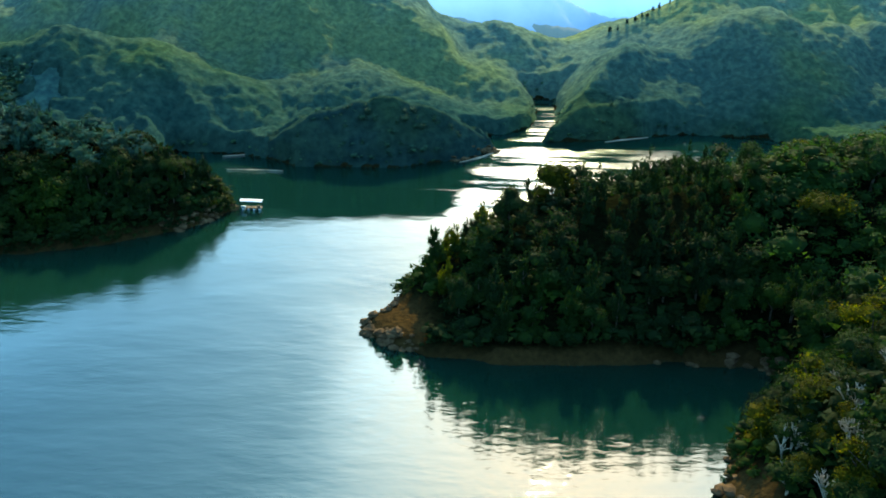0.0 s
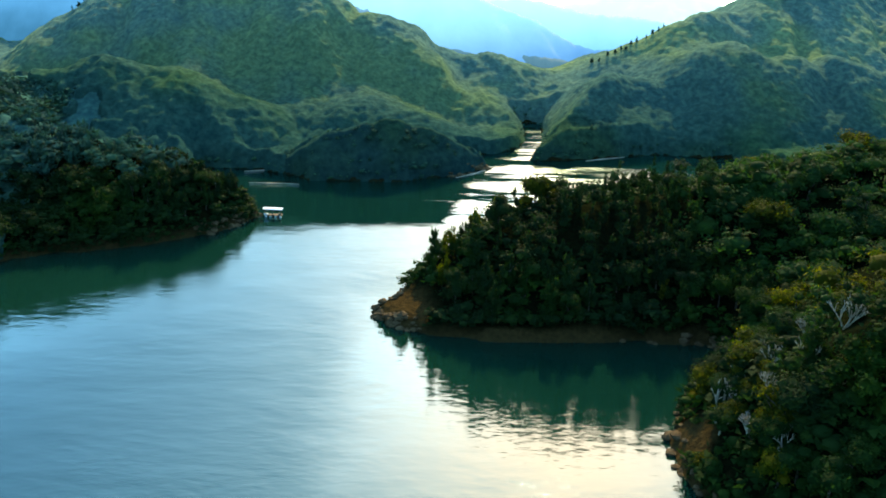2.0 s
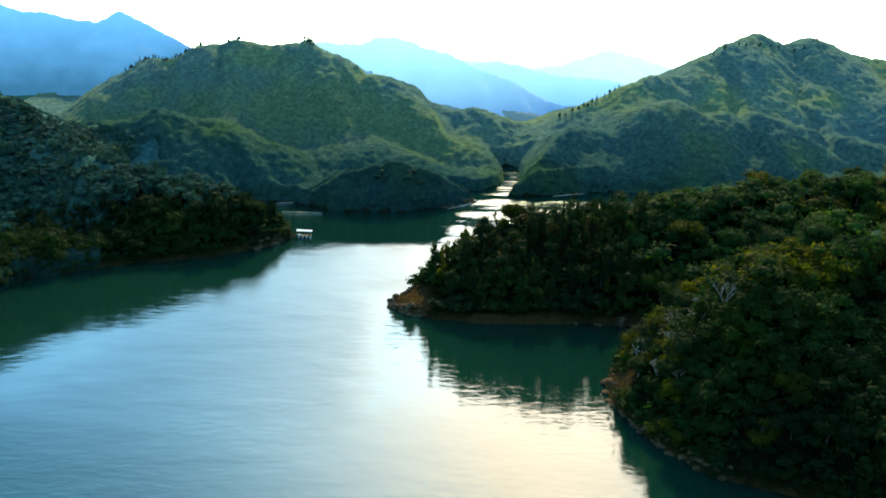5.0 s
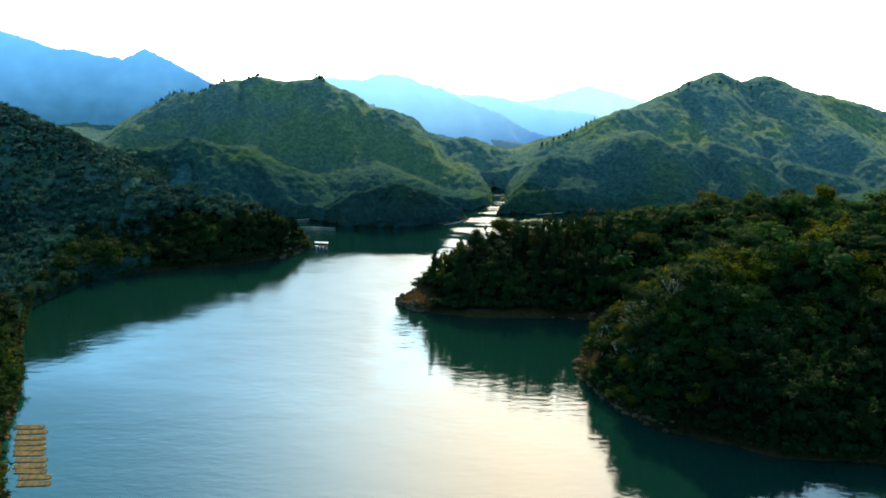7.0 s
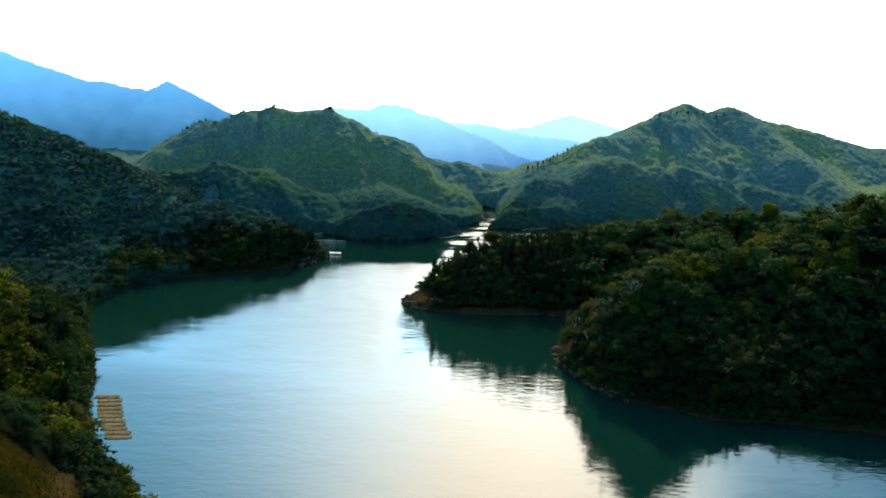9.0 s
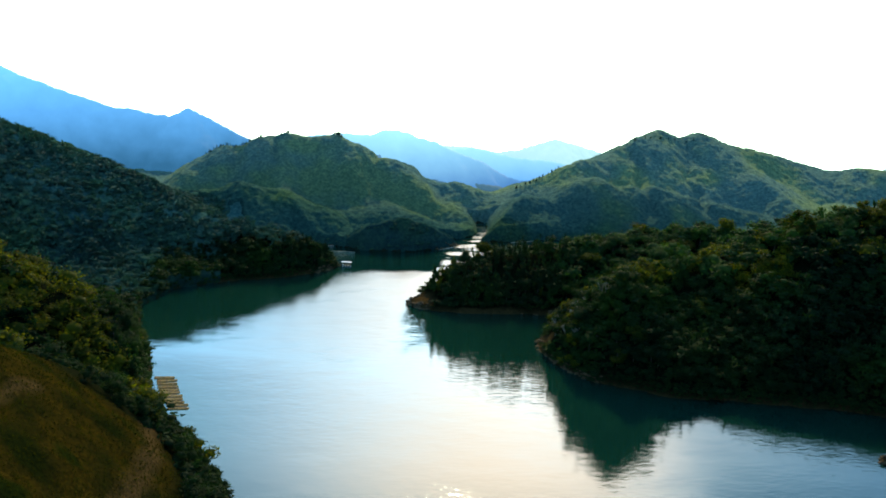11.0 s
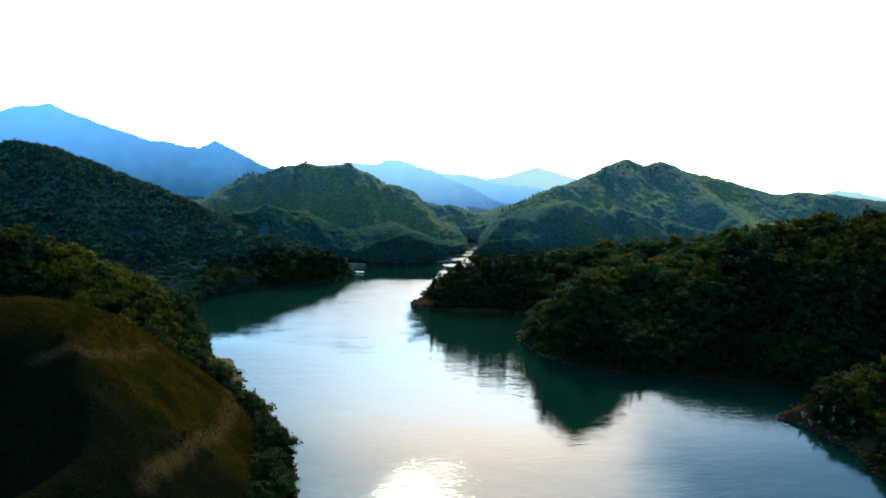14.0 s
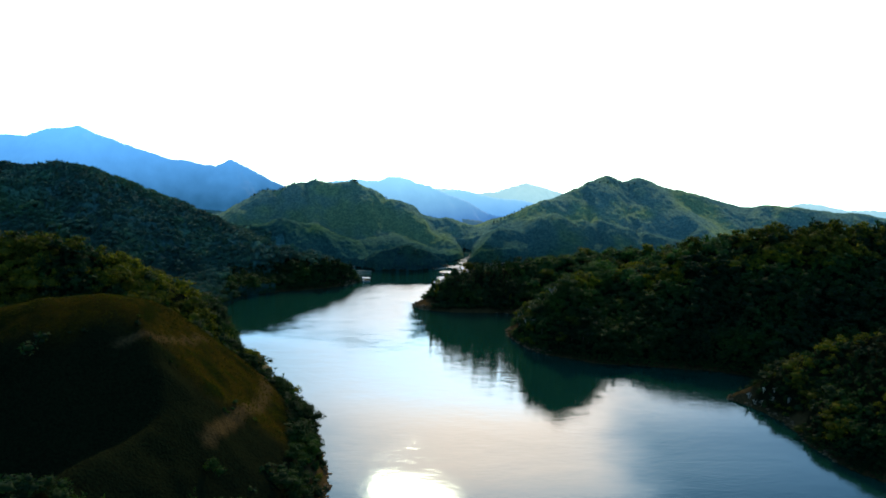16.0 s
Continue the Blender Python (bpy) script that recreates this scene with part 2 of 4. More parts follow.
def water_material():
    """Deep green reservoir water: calm in the wide reach, ruffled by wind up the channel."""
    m, n, l, b = material("lake_water", 0.6)
    b.inputs["Specular IOR Level"].default_value = 0.0
    t0 = noise_tex(n, l, 0.02, 2.0)
    c = ramp(n, l, t0.outputs["Fac"], [(0.35, (0.0018, 0.0145, 0.0098)), (0.65, (0.0026, 0.0185, 0.0120))]).outputs[0]
    g = n.new("ShaderNodeNewGeometry")
    mp = n.new("ShaderNodeMapping")
    mp.inputs["Scale"].default_value = (0.45, 1.0, 1.0)
    l.new(g.outputs["Position"], mp.inputs["Vector"])
    r1 = noise_tex(n, l, 0.9, 3.0, mp.outputs[0])
    r2 = noise_tex(n, l, 0.16, 2.0, mp.outputs[0])
    sep = n.new("ShaderNodeSeparateXYZ")
    l.new(g.outputs["Position"], sep.inputs[0])
    calm = ramp(n, l, noise_tex(n, l, 0.018, 3.0).outputs["Fac"], [(0.4, (0.35, 0.35, 0.35)), (0.6, (1.0, 1.0, 1.0))]).outputs[0]
    h1 = mix(n, l, 1.0, r1.outputs["Color"], calm, "MULTIPLY")
    # added normal tilt stretches the mirrored banks and places glints; eased in mid-channel
    def grade(socket, a, c, lo, hi):
        k = n.new("ShaderNodeMapRange")
        k.interpolation_type = "SMOOTHSTEP"
        for sock, v in zip(k.inputs[1:5], (a, c, lo, hi)):
            sock.default_value = v
        l.new(socket, k.inputs[0])
        return k.outputs[0]
    def times(a, c):
        k = n.new("ShaderNodeMath")
        k.operation = "MULTIPLY"
        l.new(a, k.inputs[0])
        l.new(c, k.inputs[1])
        return k.outputs[0]
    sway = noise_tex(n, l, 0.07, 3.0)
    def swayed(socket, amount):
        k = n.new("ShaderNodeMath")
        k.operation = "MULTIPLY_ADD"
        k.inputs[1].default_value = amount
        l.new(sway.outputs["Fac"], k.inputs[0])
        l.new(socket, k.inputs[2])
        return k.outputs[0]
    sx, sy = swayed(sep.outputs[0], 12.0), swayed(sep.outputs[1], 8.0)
    west_green = times(grade(sx, -78.0, -34.0, 1.0, 0.0), grade(sy, 30.0, 80.0, 1.0, 0.0))      # greener base colour off the western landing
    l.new(mix(n, l, west_green, c, (0.005, 0.046, 0.032)), b.inputs["Base Color"])
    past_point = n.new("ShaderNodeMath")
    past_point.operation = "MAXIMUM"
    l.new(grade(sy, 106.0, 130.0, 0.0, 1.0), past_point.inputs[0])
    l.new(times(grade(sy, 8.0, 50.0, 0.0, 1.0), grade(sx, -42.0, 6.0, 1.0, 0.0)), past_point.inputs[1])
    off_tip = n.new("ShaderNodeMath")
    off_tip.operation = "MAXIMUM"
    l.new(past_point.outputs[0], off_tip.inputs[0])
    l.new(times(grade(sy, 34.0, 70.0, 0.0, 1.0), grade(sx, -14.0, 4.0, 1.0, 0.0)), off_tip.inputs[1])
    slant = n.new("ShaderNodeMath")          # the mask's edge off the western bank runs slantwise
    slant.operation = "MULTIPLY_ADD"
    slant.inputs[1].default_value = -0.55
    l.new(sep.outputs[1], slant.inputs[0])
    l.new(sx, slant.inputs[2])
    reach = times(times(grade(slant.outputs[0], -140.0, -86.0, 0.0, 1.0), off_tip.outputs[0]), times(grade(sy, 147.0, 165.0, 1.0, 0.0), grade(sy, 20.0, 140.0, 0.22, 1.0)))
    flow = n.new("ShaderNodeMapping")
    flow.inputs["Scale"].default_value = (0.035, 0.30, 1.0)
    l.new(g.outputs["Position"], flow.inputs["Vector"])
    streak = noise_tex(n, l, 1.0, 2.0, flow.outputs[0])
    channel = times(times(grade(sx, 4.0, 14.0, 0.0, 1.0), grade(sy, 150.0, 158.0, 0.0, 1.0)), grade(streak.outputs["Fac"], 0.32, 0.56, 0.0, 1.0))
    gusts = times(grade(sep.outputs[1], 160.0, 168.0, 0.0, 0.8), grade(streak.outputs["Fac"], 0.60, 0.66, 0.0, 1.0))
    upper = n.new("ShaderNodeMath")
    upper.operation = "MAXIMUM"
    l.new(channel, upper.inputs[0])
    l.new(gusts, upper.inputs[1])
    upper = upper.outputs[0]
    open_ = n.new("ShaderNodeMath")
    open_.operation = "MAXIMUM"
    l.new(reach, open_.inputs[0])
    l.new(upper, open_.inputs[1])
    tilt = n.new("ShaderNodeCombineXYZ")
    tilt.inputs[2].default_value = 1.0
    # in the southern reach the added tilt turns back, to place the sun glint
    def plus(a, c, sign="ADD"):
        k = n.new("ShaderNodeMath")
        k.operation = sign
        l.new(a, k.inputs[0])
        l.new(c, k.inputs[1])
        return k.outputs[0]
    bank_tilt = plus(grade(sx, 6.0, 26.0, 0.0, 1.0), grade(sy, 60.0, 92.0, 0.0, 1.0), "MAXIMUM")      # tilt mask under the eastern bank
    bank_tilt = times(bank_tilt, plus(grade(sx, 28.0, 48.0, 1.0, 0.0), grade(sep.outputs[1], 44.0, 70.0, 0.0, 0.7), "MAXIMUM"))
    near = plus(plus(grade(sep.outputs[1], -100.0, -44.0, -0.05, 0.034), grade(sep.outputs[1], -36.0, 10.0, 0.0, 0.066)), times(plus(grade(sep.outputs[1], -40.0, 4.0, 0.0, 0.014), grade(sep.outputs[1], 56.0, 84.0, 0.0, 0.034)), bank_tilt))
    west = times(grade(sx, -72.0, 2.0, 0.085, 0.0), grade(sy, 50.0, 90.0, 1.0, 0.0))          # less tilt off the rafts, to mirror higher, bluer sky
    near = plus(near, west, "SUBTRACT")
    bay = times(grade(sx, 44.0, 74.0, 0.0, 0.125), grade(sy, 52.0, 26.0, 0.0, 1.0))      # less tilt in the south-eastern bay, to shorten its mirrored bank
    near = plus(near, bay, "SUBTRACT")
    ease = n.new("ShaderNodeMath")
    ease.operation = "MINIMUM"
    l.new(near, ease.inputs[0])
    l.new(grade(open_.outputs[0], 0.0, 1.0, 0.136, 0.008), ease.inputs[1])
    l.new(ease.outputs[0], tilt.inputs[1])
    # sideways tilt shifts the sun glint along the southern reach
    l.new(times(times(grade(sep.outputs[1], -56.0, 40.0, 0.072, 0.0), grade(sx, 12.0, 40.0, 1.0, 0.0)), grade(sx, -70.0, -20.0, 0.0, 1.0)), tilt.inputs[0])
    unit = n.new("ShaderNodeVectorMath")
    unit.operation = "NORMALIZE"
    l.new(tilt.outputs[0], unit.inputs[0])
    def bumps(height, low, high, distance, under):
        k = n.new("ShaderNodeBump")
        k.inputs["Distance"].default_value = distance
        a = n.new("ShaderNodeMath")
        a.operation = "MULTIPLY_ADD"
        a.inputs[1].default_value, a.inputs[2].default_value = high - low, low
        l.new(open_.outputs[0], a.inputs[0])
        l.new(a.outputs[0], k.inputs["Strength"])
        l.new(height, k.inputs["Height"])
        l.new(under, k.inputs["Normal"])
        return k.outputs[0]
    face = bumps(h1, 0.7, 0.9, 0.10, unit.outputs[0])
    face = bumps(r2.outputs["Fac"], 0.24, 0.5, 0.26, face)
    gloss = n.new("ShaderNodeBsdfGlossy")
    # tint stands in for a bluer sky in the reflections
    gloss.inputs["Color"].default_value = (0.64, 0.84, 0.99, 1.0)
    gloss.distribution = "BECKMANN"
    l.new(plus(grade(open_.outputs[0], 0.0, 1.0, 0.095, 0.22), grade(sep.outputs[1], -30.0, 30.0, 0.04, 0.0)), gloss.inputs["Roughness"])
    fr = n.new("ShaderNodeFresnel")
    fr.inputs["IOR"].default_value = 1.50
    for sock in (gloss.inputs["Normal"], fr.inputs["Normal"], b.inputs["Normal"]):
        l.new(face, sock)
    ms = n.new("ShaderNodeMixShader")
    l.new(fr.outputs[0], ms.inputs[0])
    l.new(b.outputs[0], ms.inputs[1])
    l.new(gloss.outputs[0], ms.inputs[2])
    l.new(ms.outputs[0], n["Material Output"].inputs[0])
    return m


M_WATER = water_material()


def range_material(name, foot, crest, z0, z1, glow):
    """A far range: the blue air in front of it is put in as emission, most towards the crest."""
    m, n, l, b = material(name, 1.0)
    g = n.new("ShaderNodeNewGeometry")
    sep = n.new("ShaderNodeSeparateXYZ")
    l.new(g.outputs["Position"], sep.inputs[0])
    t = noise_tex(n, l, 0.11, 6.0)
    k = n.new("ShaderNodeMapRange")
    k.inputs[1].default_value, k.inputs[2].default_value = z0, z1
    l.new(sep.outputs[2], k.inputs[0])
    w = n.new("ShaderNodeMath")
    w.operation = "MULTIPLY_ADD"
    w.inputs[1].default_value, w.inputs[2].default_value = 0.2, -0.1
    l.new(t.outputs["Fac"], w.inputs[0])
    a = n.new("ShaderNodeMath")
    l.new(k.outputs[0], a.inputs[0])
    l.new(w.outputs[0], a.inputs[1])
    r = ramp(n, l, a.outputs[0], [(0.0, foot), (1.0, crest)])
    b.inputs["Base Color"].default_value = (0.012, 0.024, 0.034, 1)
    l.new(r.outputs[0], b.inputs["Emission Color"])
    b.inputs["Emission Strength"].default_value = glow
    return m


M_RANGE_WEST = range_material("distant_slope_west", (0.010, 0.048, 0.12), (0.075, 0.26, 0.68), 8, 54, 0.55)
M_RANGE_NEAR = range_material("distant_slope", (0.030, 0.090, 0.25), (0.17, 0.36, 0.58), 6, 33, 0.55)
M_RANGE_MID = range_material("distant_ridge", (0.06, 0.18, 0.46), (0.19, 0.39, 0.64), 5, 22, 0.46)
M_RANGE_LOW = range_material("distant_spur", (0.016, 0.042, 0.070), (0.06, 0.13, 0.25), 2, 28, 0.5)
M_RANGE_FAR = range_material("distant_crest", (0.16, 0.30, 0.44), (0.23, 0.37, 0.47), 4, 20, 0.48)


def plain(name, low, high, scale, rough=0.8, bump=0.3):
    m, n, l, b = material(name, rough)
    t = noise_tex(n, l, scale, 5.0)
    r = ramp(n, l, t.outputs["Fac"], [(0.3, low), (0.7, high)])
    l.new(r.outputs[0], b.inputs["Base Color"])
    add_bump(n, l, b, t.outputs["Fac"], bump, 0.03)
    return m


M_BAMBOO = plain("weathered_bamboo", (0.16, 0.09, 0.025), (0.36, 0.22, 0.06), 1.3, 0.6)
M_ROOF = plain("pale_tin_roof", (0.62, 0.62, 0.60), (0.8, 0.8, 0.78), 1.2, 0.35)
M_TIMBER = plain("grey_timber", (0.035, 0.030, 0.024), (0.08, 0.066, 0.05), 3.0)
M_FLOAT = plain("pale_plastic_float", (0.5, 0.5, 0.48), (0.7, 0.7, 0.66), 2.0, 0.5)
M_ROCK = plain("bank_rock", (0.035, 0.023, 0.012), (0.105, 0.066, 0.034), 0.9, 1.0, 0.8)
M_ROCK.node_tree.nodes["Principled BSDF"].inputs["Specular IOR Level"].default_value = 0.03
M_SAND = plain("pale_sand", (0.16, 0.12, 0.08), (0.30, 0.24, 0.17), 0.7, 0.9, 0.4)
M_DRYWOOD = plain("bleached_twigs", (0.20, 0.17, 0.12), (0.36, 0.31, 0.23), 3.0)
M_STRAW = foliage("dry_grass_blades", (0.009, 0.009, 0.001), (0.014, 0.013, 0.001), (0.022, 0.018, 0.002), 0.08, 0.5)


# ---- helpers for meshes ----
def mesh_of(name, verts, faces, mat, smooth=False):
    me = bpy.data.meshes.new(name)
    me.from_pydata(verts if isinstance(verts, list) else verts.tolist(), [], faces if isinstance(faces, list) else faces.tolist())
    me.materials.append(mat)
    if smooth:
        me.shade_smooth()
    return me


def part(name, me, parent, label=""):
    ob = new(name, me)
    ob.parent = parent
    return tagged(ob, label)


def smoothstep(a, b, x):
    t = np.clip((x - a) / (b - a), 0, 1)
    return t * t * (3 - 2 * t)


_lat = np.random.RandomState(5).rand(256, 256)


def vnoise(x, y, octaves=4):
    """Value noise in 0..1 on arrays, for a feature size of 1."""
    out, amp, tot = 0.0, 1.0, 0.0
    for k in range(octaves):
        fx, fy = x * 2 ** k + 17.3 * k, y * 2 ** k + 5.1 * k
        ix, iy = np.floor(fx).astype(int), np.floor(fy).astype(int)
        u, v = fx - ix, fy - iy
        u, v = u * u * (3 - 2 * u), v * v * (3 - 2 * v)
        a, b_ = _lat[ix & 255, iy & 255], _lat[(ix + 1) & 255, iy & 255]
        c, d = _lat[ix & 255, (iy + 1) & 255], _lat[(ix + 1) & 255, (iy + 1) & 255]
        out = out + amp * ((a * (1 - u) + b_ * u) * (1 - v) + (c * (1 - u) + d * u) * v)
        tot += amp
        amp *= 0.5
    return out / tot


# ---- the land ----
# Shorelines, as plan polygons of the two banks of the reservoir.
SHORE_EAST = [(10, 400), (10, 229), (29, 226), (28, 218), (27, 204), (23, 195), (31, 194), (40, 197), (55, 201), (72, 199), (84, 188), (78, 175), (60, 165),
              (40, 158), (22, 149), (6, 138), (-4, 127), (-7, 119), (-10, 113.5), (-7, 109.5), (0, 106), (12, 105), (33, 106), (42, 105), (44, 101),
              (40, 95), (34, 87), (30.5, 80), (31, 72), (34, 62), (42, 52), (60, 42), (84, 39), (110, 35), (124, 30), (121, 20), (112, 12),
              (104, 7), (110, 0), (118, -14), (118, -33), (124, -49), (136, -64), (155, -100), (170, -200), (140, -330), (50, -385), (50, -700), (900, -700), (900, 400)]
SHORE_WEST = [(40, 400), (40, 229), (22, 226), (23, 217), (21, 204), (14, 199), (6, 197), (7, 193), (12, 188.5), (5, 182), (-8, 177), (-28, 177), (-34, 181),
              (-44, 185), (-54, 184), (-53, 175), (-46, 166), (-39, 159), (-36, 155), (-41, 146), (-54, 139), (-70, 134), (-90, 124), (-98, 105),
              (-94, 86), (-87, 68), (-83.5, 58), (-82, 48), (-76.5, 32), (-72, 22), (-63, 10), (-55, -4), (-48.5, -18), (-46, -33), (-41, -63),
              (-45, -90), (-70, -140), (-95, -250), (-60, -380), (60, -385), (60, -700), (-900, -700), (-900, 400)]


def signed_distance(x, y, poly):
    """Distance to a polygon's outline, positive inside."""
    inside = np.zeros(x.shape, bool)
    best = np.full(x.shape, 1e9)
    for (ax, ay), (bx, by) in zip(poly, poly[1:] + poly[:1]):
        dx, dy = bx - ax, by - ay
        t = np.clip(((x - ax) * dx + (y - ay) * dy) / (dx * dx + dy * dy), 0, 1)
        best = np.minimum(best, np.hypot(x - ax - t * dx, y - ay - t * dy))
        if ay != by:
            inside ^= ((ay > y) != (by > y)) & (x < (bx - ax) * (y - ay) / (by - ay) + ax)
    return np.where(inside, best, -best)


def ridge(x, y, pts, slope, round_off=4.0):
    """Height of a ridge with that crest line; the flanks fall at that slope."""
    out = np.full(x.shape, -1e3)
    for (ax, ay, az), (bx, by, bz) in zip(pts, pts[1:]):
        dx, dy = bx - ax, by - ay
        t = np.clip(((x - ax) * dx + (y - ay) * dy) / (dx * dx + dy * dy), 0, 1)
        d = np.hypot(x - ax - t * dx, y - ay - t * dy)
        out = np.maximum(out, az + t * (bz - az) - slope * (np.sqrt(d * d + round_off ** 2) - round_off))
    return out


CRESTS = [
    # promontory and the shoulder behind it
    ([(-4, 121, 2), (4, 124, 6), (14, 127, 10), (27, 130, 13), (43, 135, 15), (60, 138, 16), (80, 140, 18), (125, 140, 20)], 0.55),
    # wooded bluff that climbs to the eastern hill
    ([(33, 77, 3), (40, 75, 14), (47, 74, 22), (58, 77, 21), (72, 85, 22), (82, 91, 24), (100, 93, 28), (118, 93, 37), (149, 93, 43.5), (186, 93, 47), (260, 90, 49)], 0.6),
    # spur in the south-east
    ([(106, 4, 1), (110, -5, 7), (119, -13, 17), (132, -21, 33), (150, -26, 43), (210, -28, 50)], 0.8),
    # hill with twin tops west of the channel, with its spurs
    ([(-135, 250, 3), (-108, 250, 18), (-90, 250, 29), (-66, 250, 33), (-54, 250, 32), (-42, 250, 34.2), (-27, 246, 28), (-17, 246, 23.8), (1, 246, 16.8), (17, 246, 13), (30, 246, 9)], 0.7),
    ([(-17, 246, 23), (-5, 236, 16), (8, 226, 9), (18, 218, 4)], 0.7),
    ([(-42, 250, 32), (-34, 232, 21), (-22, 216, 13), (-6, 206, 7), (8, 202, 3)], 0.6),
    ([(-66, 250, 31), (-66, 232, 22), (-58, 214, 15)], 0.7),
    ([(-150, 205, 8), (-130, 205, 10), (-100, 205, 16), (-80, 205, 19), (-63, 205, 18), (-48, 204, 12), (-37, 202, 5)], 0.7),
    ([(24, 196, 1), (32, 199.5, 5), (40, 202, 5), (50, 206, 4)], 0.8),
    ([(0, 262, 10), (22, 256, 7), (34, 250, 7), (50, 258, 12)], 0.5),
    # low island-like point
    ([(-26, 184, 3), (-21, 184, 8), (-11, 184, 10.5), (-3, 184, 8.5), (5, 186, 3), (11, 188.5, 0.6)], 0.7),
    # hill east of the channel
    ([(36, 232, 6), (42, 240, 10), (51, 245, 16), (70, 250, 24), (93, 262, 30), (110, 275, 34.5), (121, 283, 36), (133, 286, 32.8), (143, 288, 35), (157, 288, 30.5),
      (191, 290, 23.5), (215, 290, 18.5), (228, 285, 20.5), (245, 280, 19), (270, 275, 20), (300, 270, 18), (420, 260, 16)], 0.6),
    ([(30, 213, 2), (37, 218, 12), (45, 220, 14), (62, 222, 12), (71, 228, 19), (81, 230, 22), (105, 230, 18), (122, 230, 13), (153, 225, 8)], 0.7),
    ([(150, 288, 32), (165, 262, 22), (172, 240, 13), (180, 215, 6)], 0.6),
    # western woods that rise to the long ridge
    ([(-40, 156, 2), (-43.5, 157, 8), (-56, 157, 10), (-75, 160, 12), (-94, 170, 16), (-109, 182, 21), (-124, 188, 26.5), (-138, 190, 32), (-153, 190, 37), (-168, 190, 43), (-182, 190, 48), (-197, 190, 50), (-211, 190, 47.5), (-229, 192, 49.5), (-420, 210, 50)], 0.6),
    # shoulder above the rafts
    ([(-81, 57, 2), (-88, 55, 10), (-103, 55, 20), (-120, 55, 27), (-136, 55, 35), (-160, 55, 41), (-230, 50, 44), (-420, 60, 50)], 0.7),
    # bare grassy knoll
    ([(-57, -48, 24), (-62, -49, 33), (-68, -50, 41), (-76, -50, 47.5), (-88, -50, 51.5), (-104, -50, 53), (-120, -50, 51), (-145, -52, 46), (-260, -60, 44)], 0.75),
    ([(-70, -60, 36), (-75, -90, 34), (-110, -160, 40), (-150, -300, 45)], 0.8),
]

KNOLL = 16
# bare earth noses at the ends of the banks: centre and reach
NOSES = [(-6.5, 113.5, 7.5), (105.5, 5.0, 9.0), (31.5, 77.5, 4.5), (-42.5, -64.0, 7.0), (118.5, -18.0, 5.0)]


def bare_earth(x, y):
    """1 on the bare noses, 0 elsewhere."""
    out = np.zeros(np.shape(x))
    for cx, cy, reach in NOSES:
        out = np.maximum(out, smoothstep(1.0, 0.75, np.hypot(x - cx, y - cy) / reach + 0.5 * (vnoise(x / 3.0, y / 3.0, 2) - 0.5)))
    return np.maximum(out, smoothstep(2.3, 1.2, y - 105.0 + 1.5 * (vnoise(x / 5.0, y / 5.0, 2) - 0.5)) * smoothstep(-6, -2, x) * smoothstep(44, 40, x) * smoothstep(100, 103, y))


# unseen high valley head behind the flight, added to block the southern sky light
CRESTS.append(([(-900, -470, 260), (-300, -560, 300), (0, -590, 280), (300, -560, 310), (900, -470, 270)], 0.95))


def land(x, y):
    """Ground height, distance inland, and the knoll's share, at plan points."""
    d = np.maximum(signed_distance(x, y, SHORE_EAST), signed_distance(x, y, SHORE_WEST))
    d = d + (vnoise(x / 5.0, y / 5.0, 3) - 0.5) * 2.4
    h = np.full(x.shape, 1.5)
    k = 1.6
    hs = [ridge(x, y, p, s, 14.0 if i == KNOLL else 4.0) for i, (p, s) in enumerate(CRESTS)]
    top = np.maximum.reduce(hs)
    soft = top + k * np.log(sum(np.exp((q - top) / k) for q in hs)) - 0.3
    h = np.maximum(soft, 1.5 + 0.03 * np.maximum(d, 0))
    wear = (vnoise(x / 22.0 + 3, y / 22.0, 4) - 0.5) * np.clip(h * 0.28, 0, 5.0)
    h = h + wear
    # gullies down the far hillsides
    cut = 1 - np.abs(2 * vnoise(x / 24.0 + 0.35 * vnoise(x / 9.0, y / 9.0, 2) + 11, y / 60.0, 2) - 1)
    h = h - 3.2 * smoothstep(0.66, 1.0, cut) * smoothstep(196, 215, y) * smoothstep(4, 12, h) * smoothstep(36, 28, h) * smoothstep(150, 130, x)
    bank = np.where(d > 0, 0.1 + 0.95 * d + 0.4 * smoothstep(0, 1.2, d), 0.6 * d)
    z = np.minimum(h, bank)
    z = np.where(d < 0, np.maximum(z, -6.0), z)
    knoll = smoothstep(0.5, 4.0, hs[KNOLL] - np.maximum.reduce([q for i, q in enumerate(hs) if i != KNOLL]))
    knoll = knoll * smoothstep(-150, -125, x + 34 * (vnoise(x / 17.0 + 5, y / 17.0, 3) - 0.5)) * smoothstep(6.0, 14.0, d + 5.0 * (vnoise(x / 9.0, y / 9.0, 3) - 0.5))
    # grass stops at the south slope; the dark floor there paints its shade
    knoll = knoll * smoothstep(-70, -58, y + 14 * (vnoise(x / 14.0, y / 14.0, 3) - 0.5)) * smoothstep(-6, -14, y + 8 * (vnoise(x / 12.0, y / 12.0, 2) - 0.5))
    return z, d, knoll


def axis(lo, hi, step, far_lo, far_hi):
    mid = np.arange(lo, hi + step, step)
    def grow(end):
        out, s, p = [], step, 0.0
        while p < end:
            s *= 1.25
            p += s
            out.append(p)
        return np.array(out)
    return np.concatenate([lo - grow(lo - far_lo)[::-1], mid, mid[-1] + grow(far_hi - hi)])


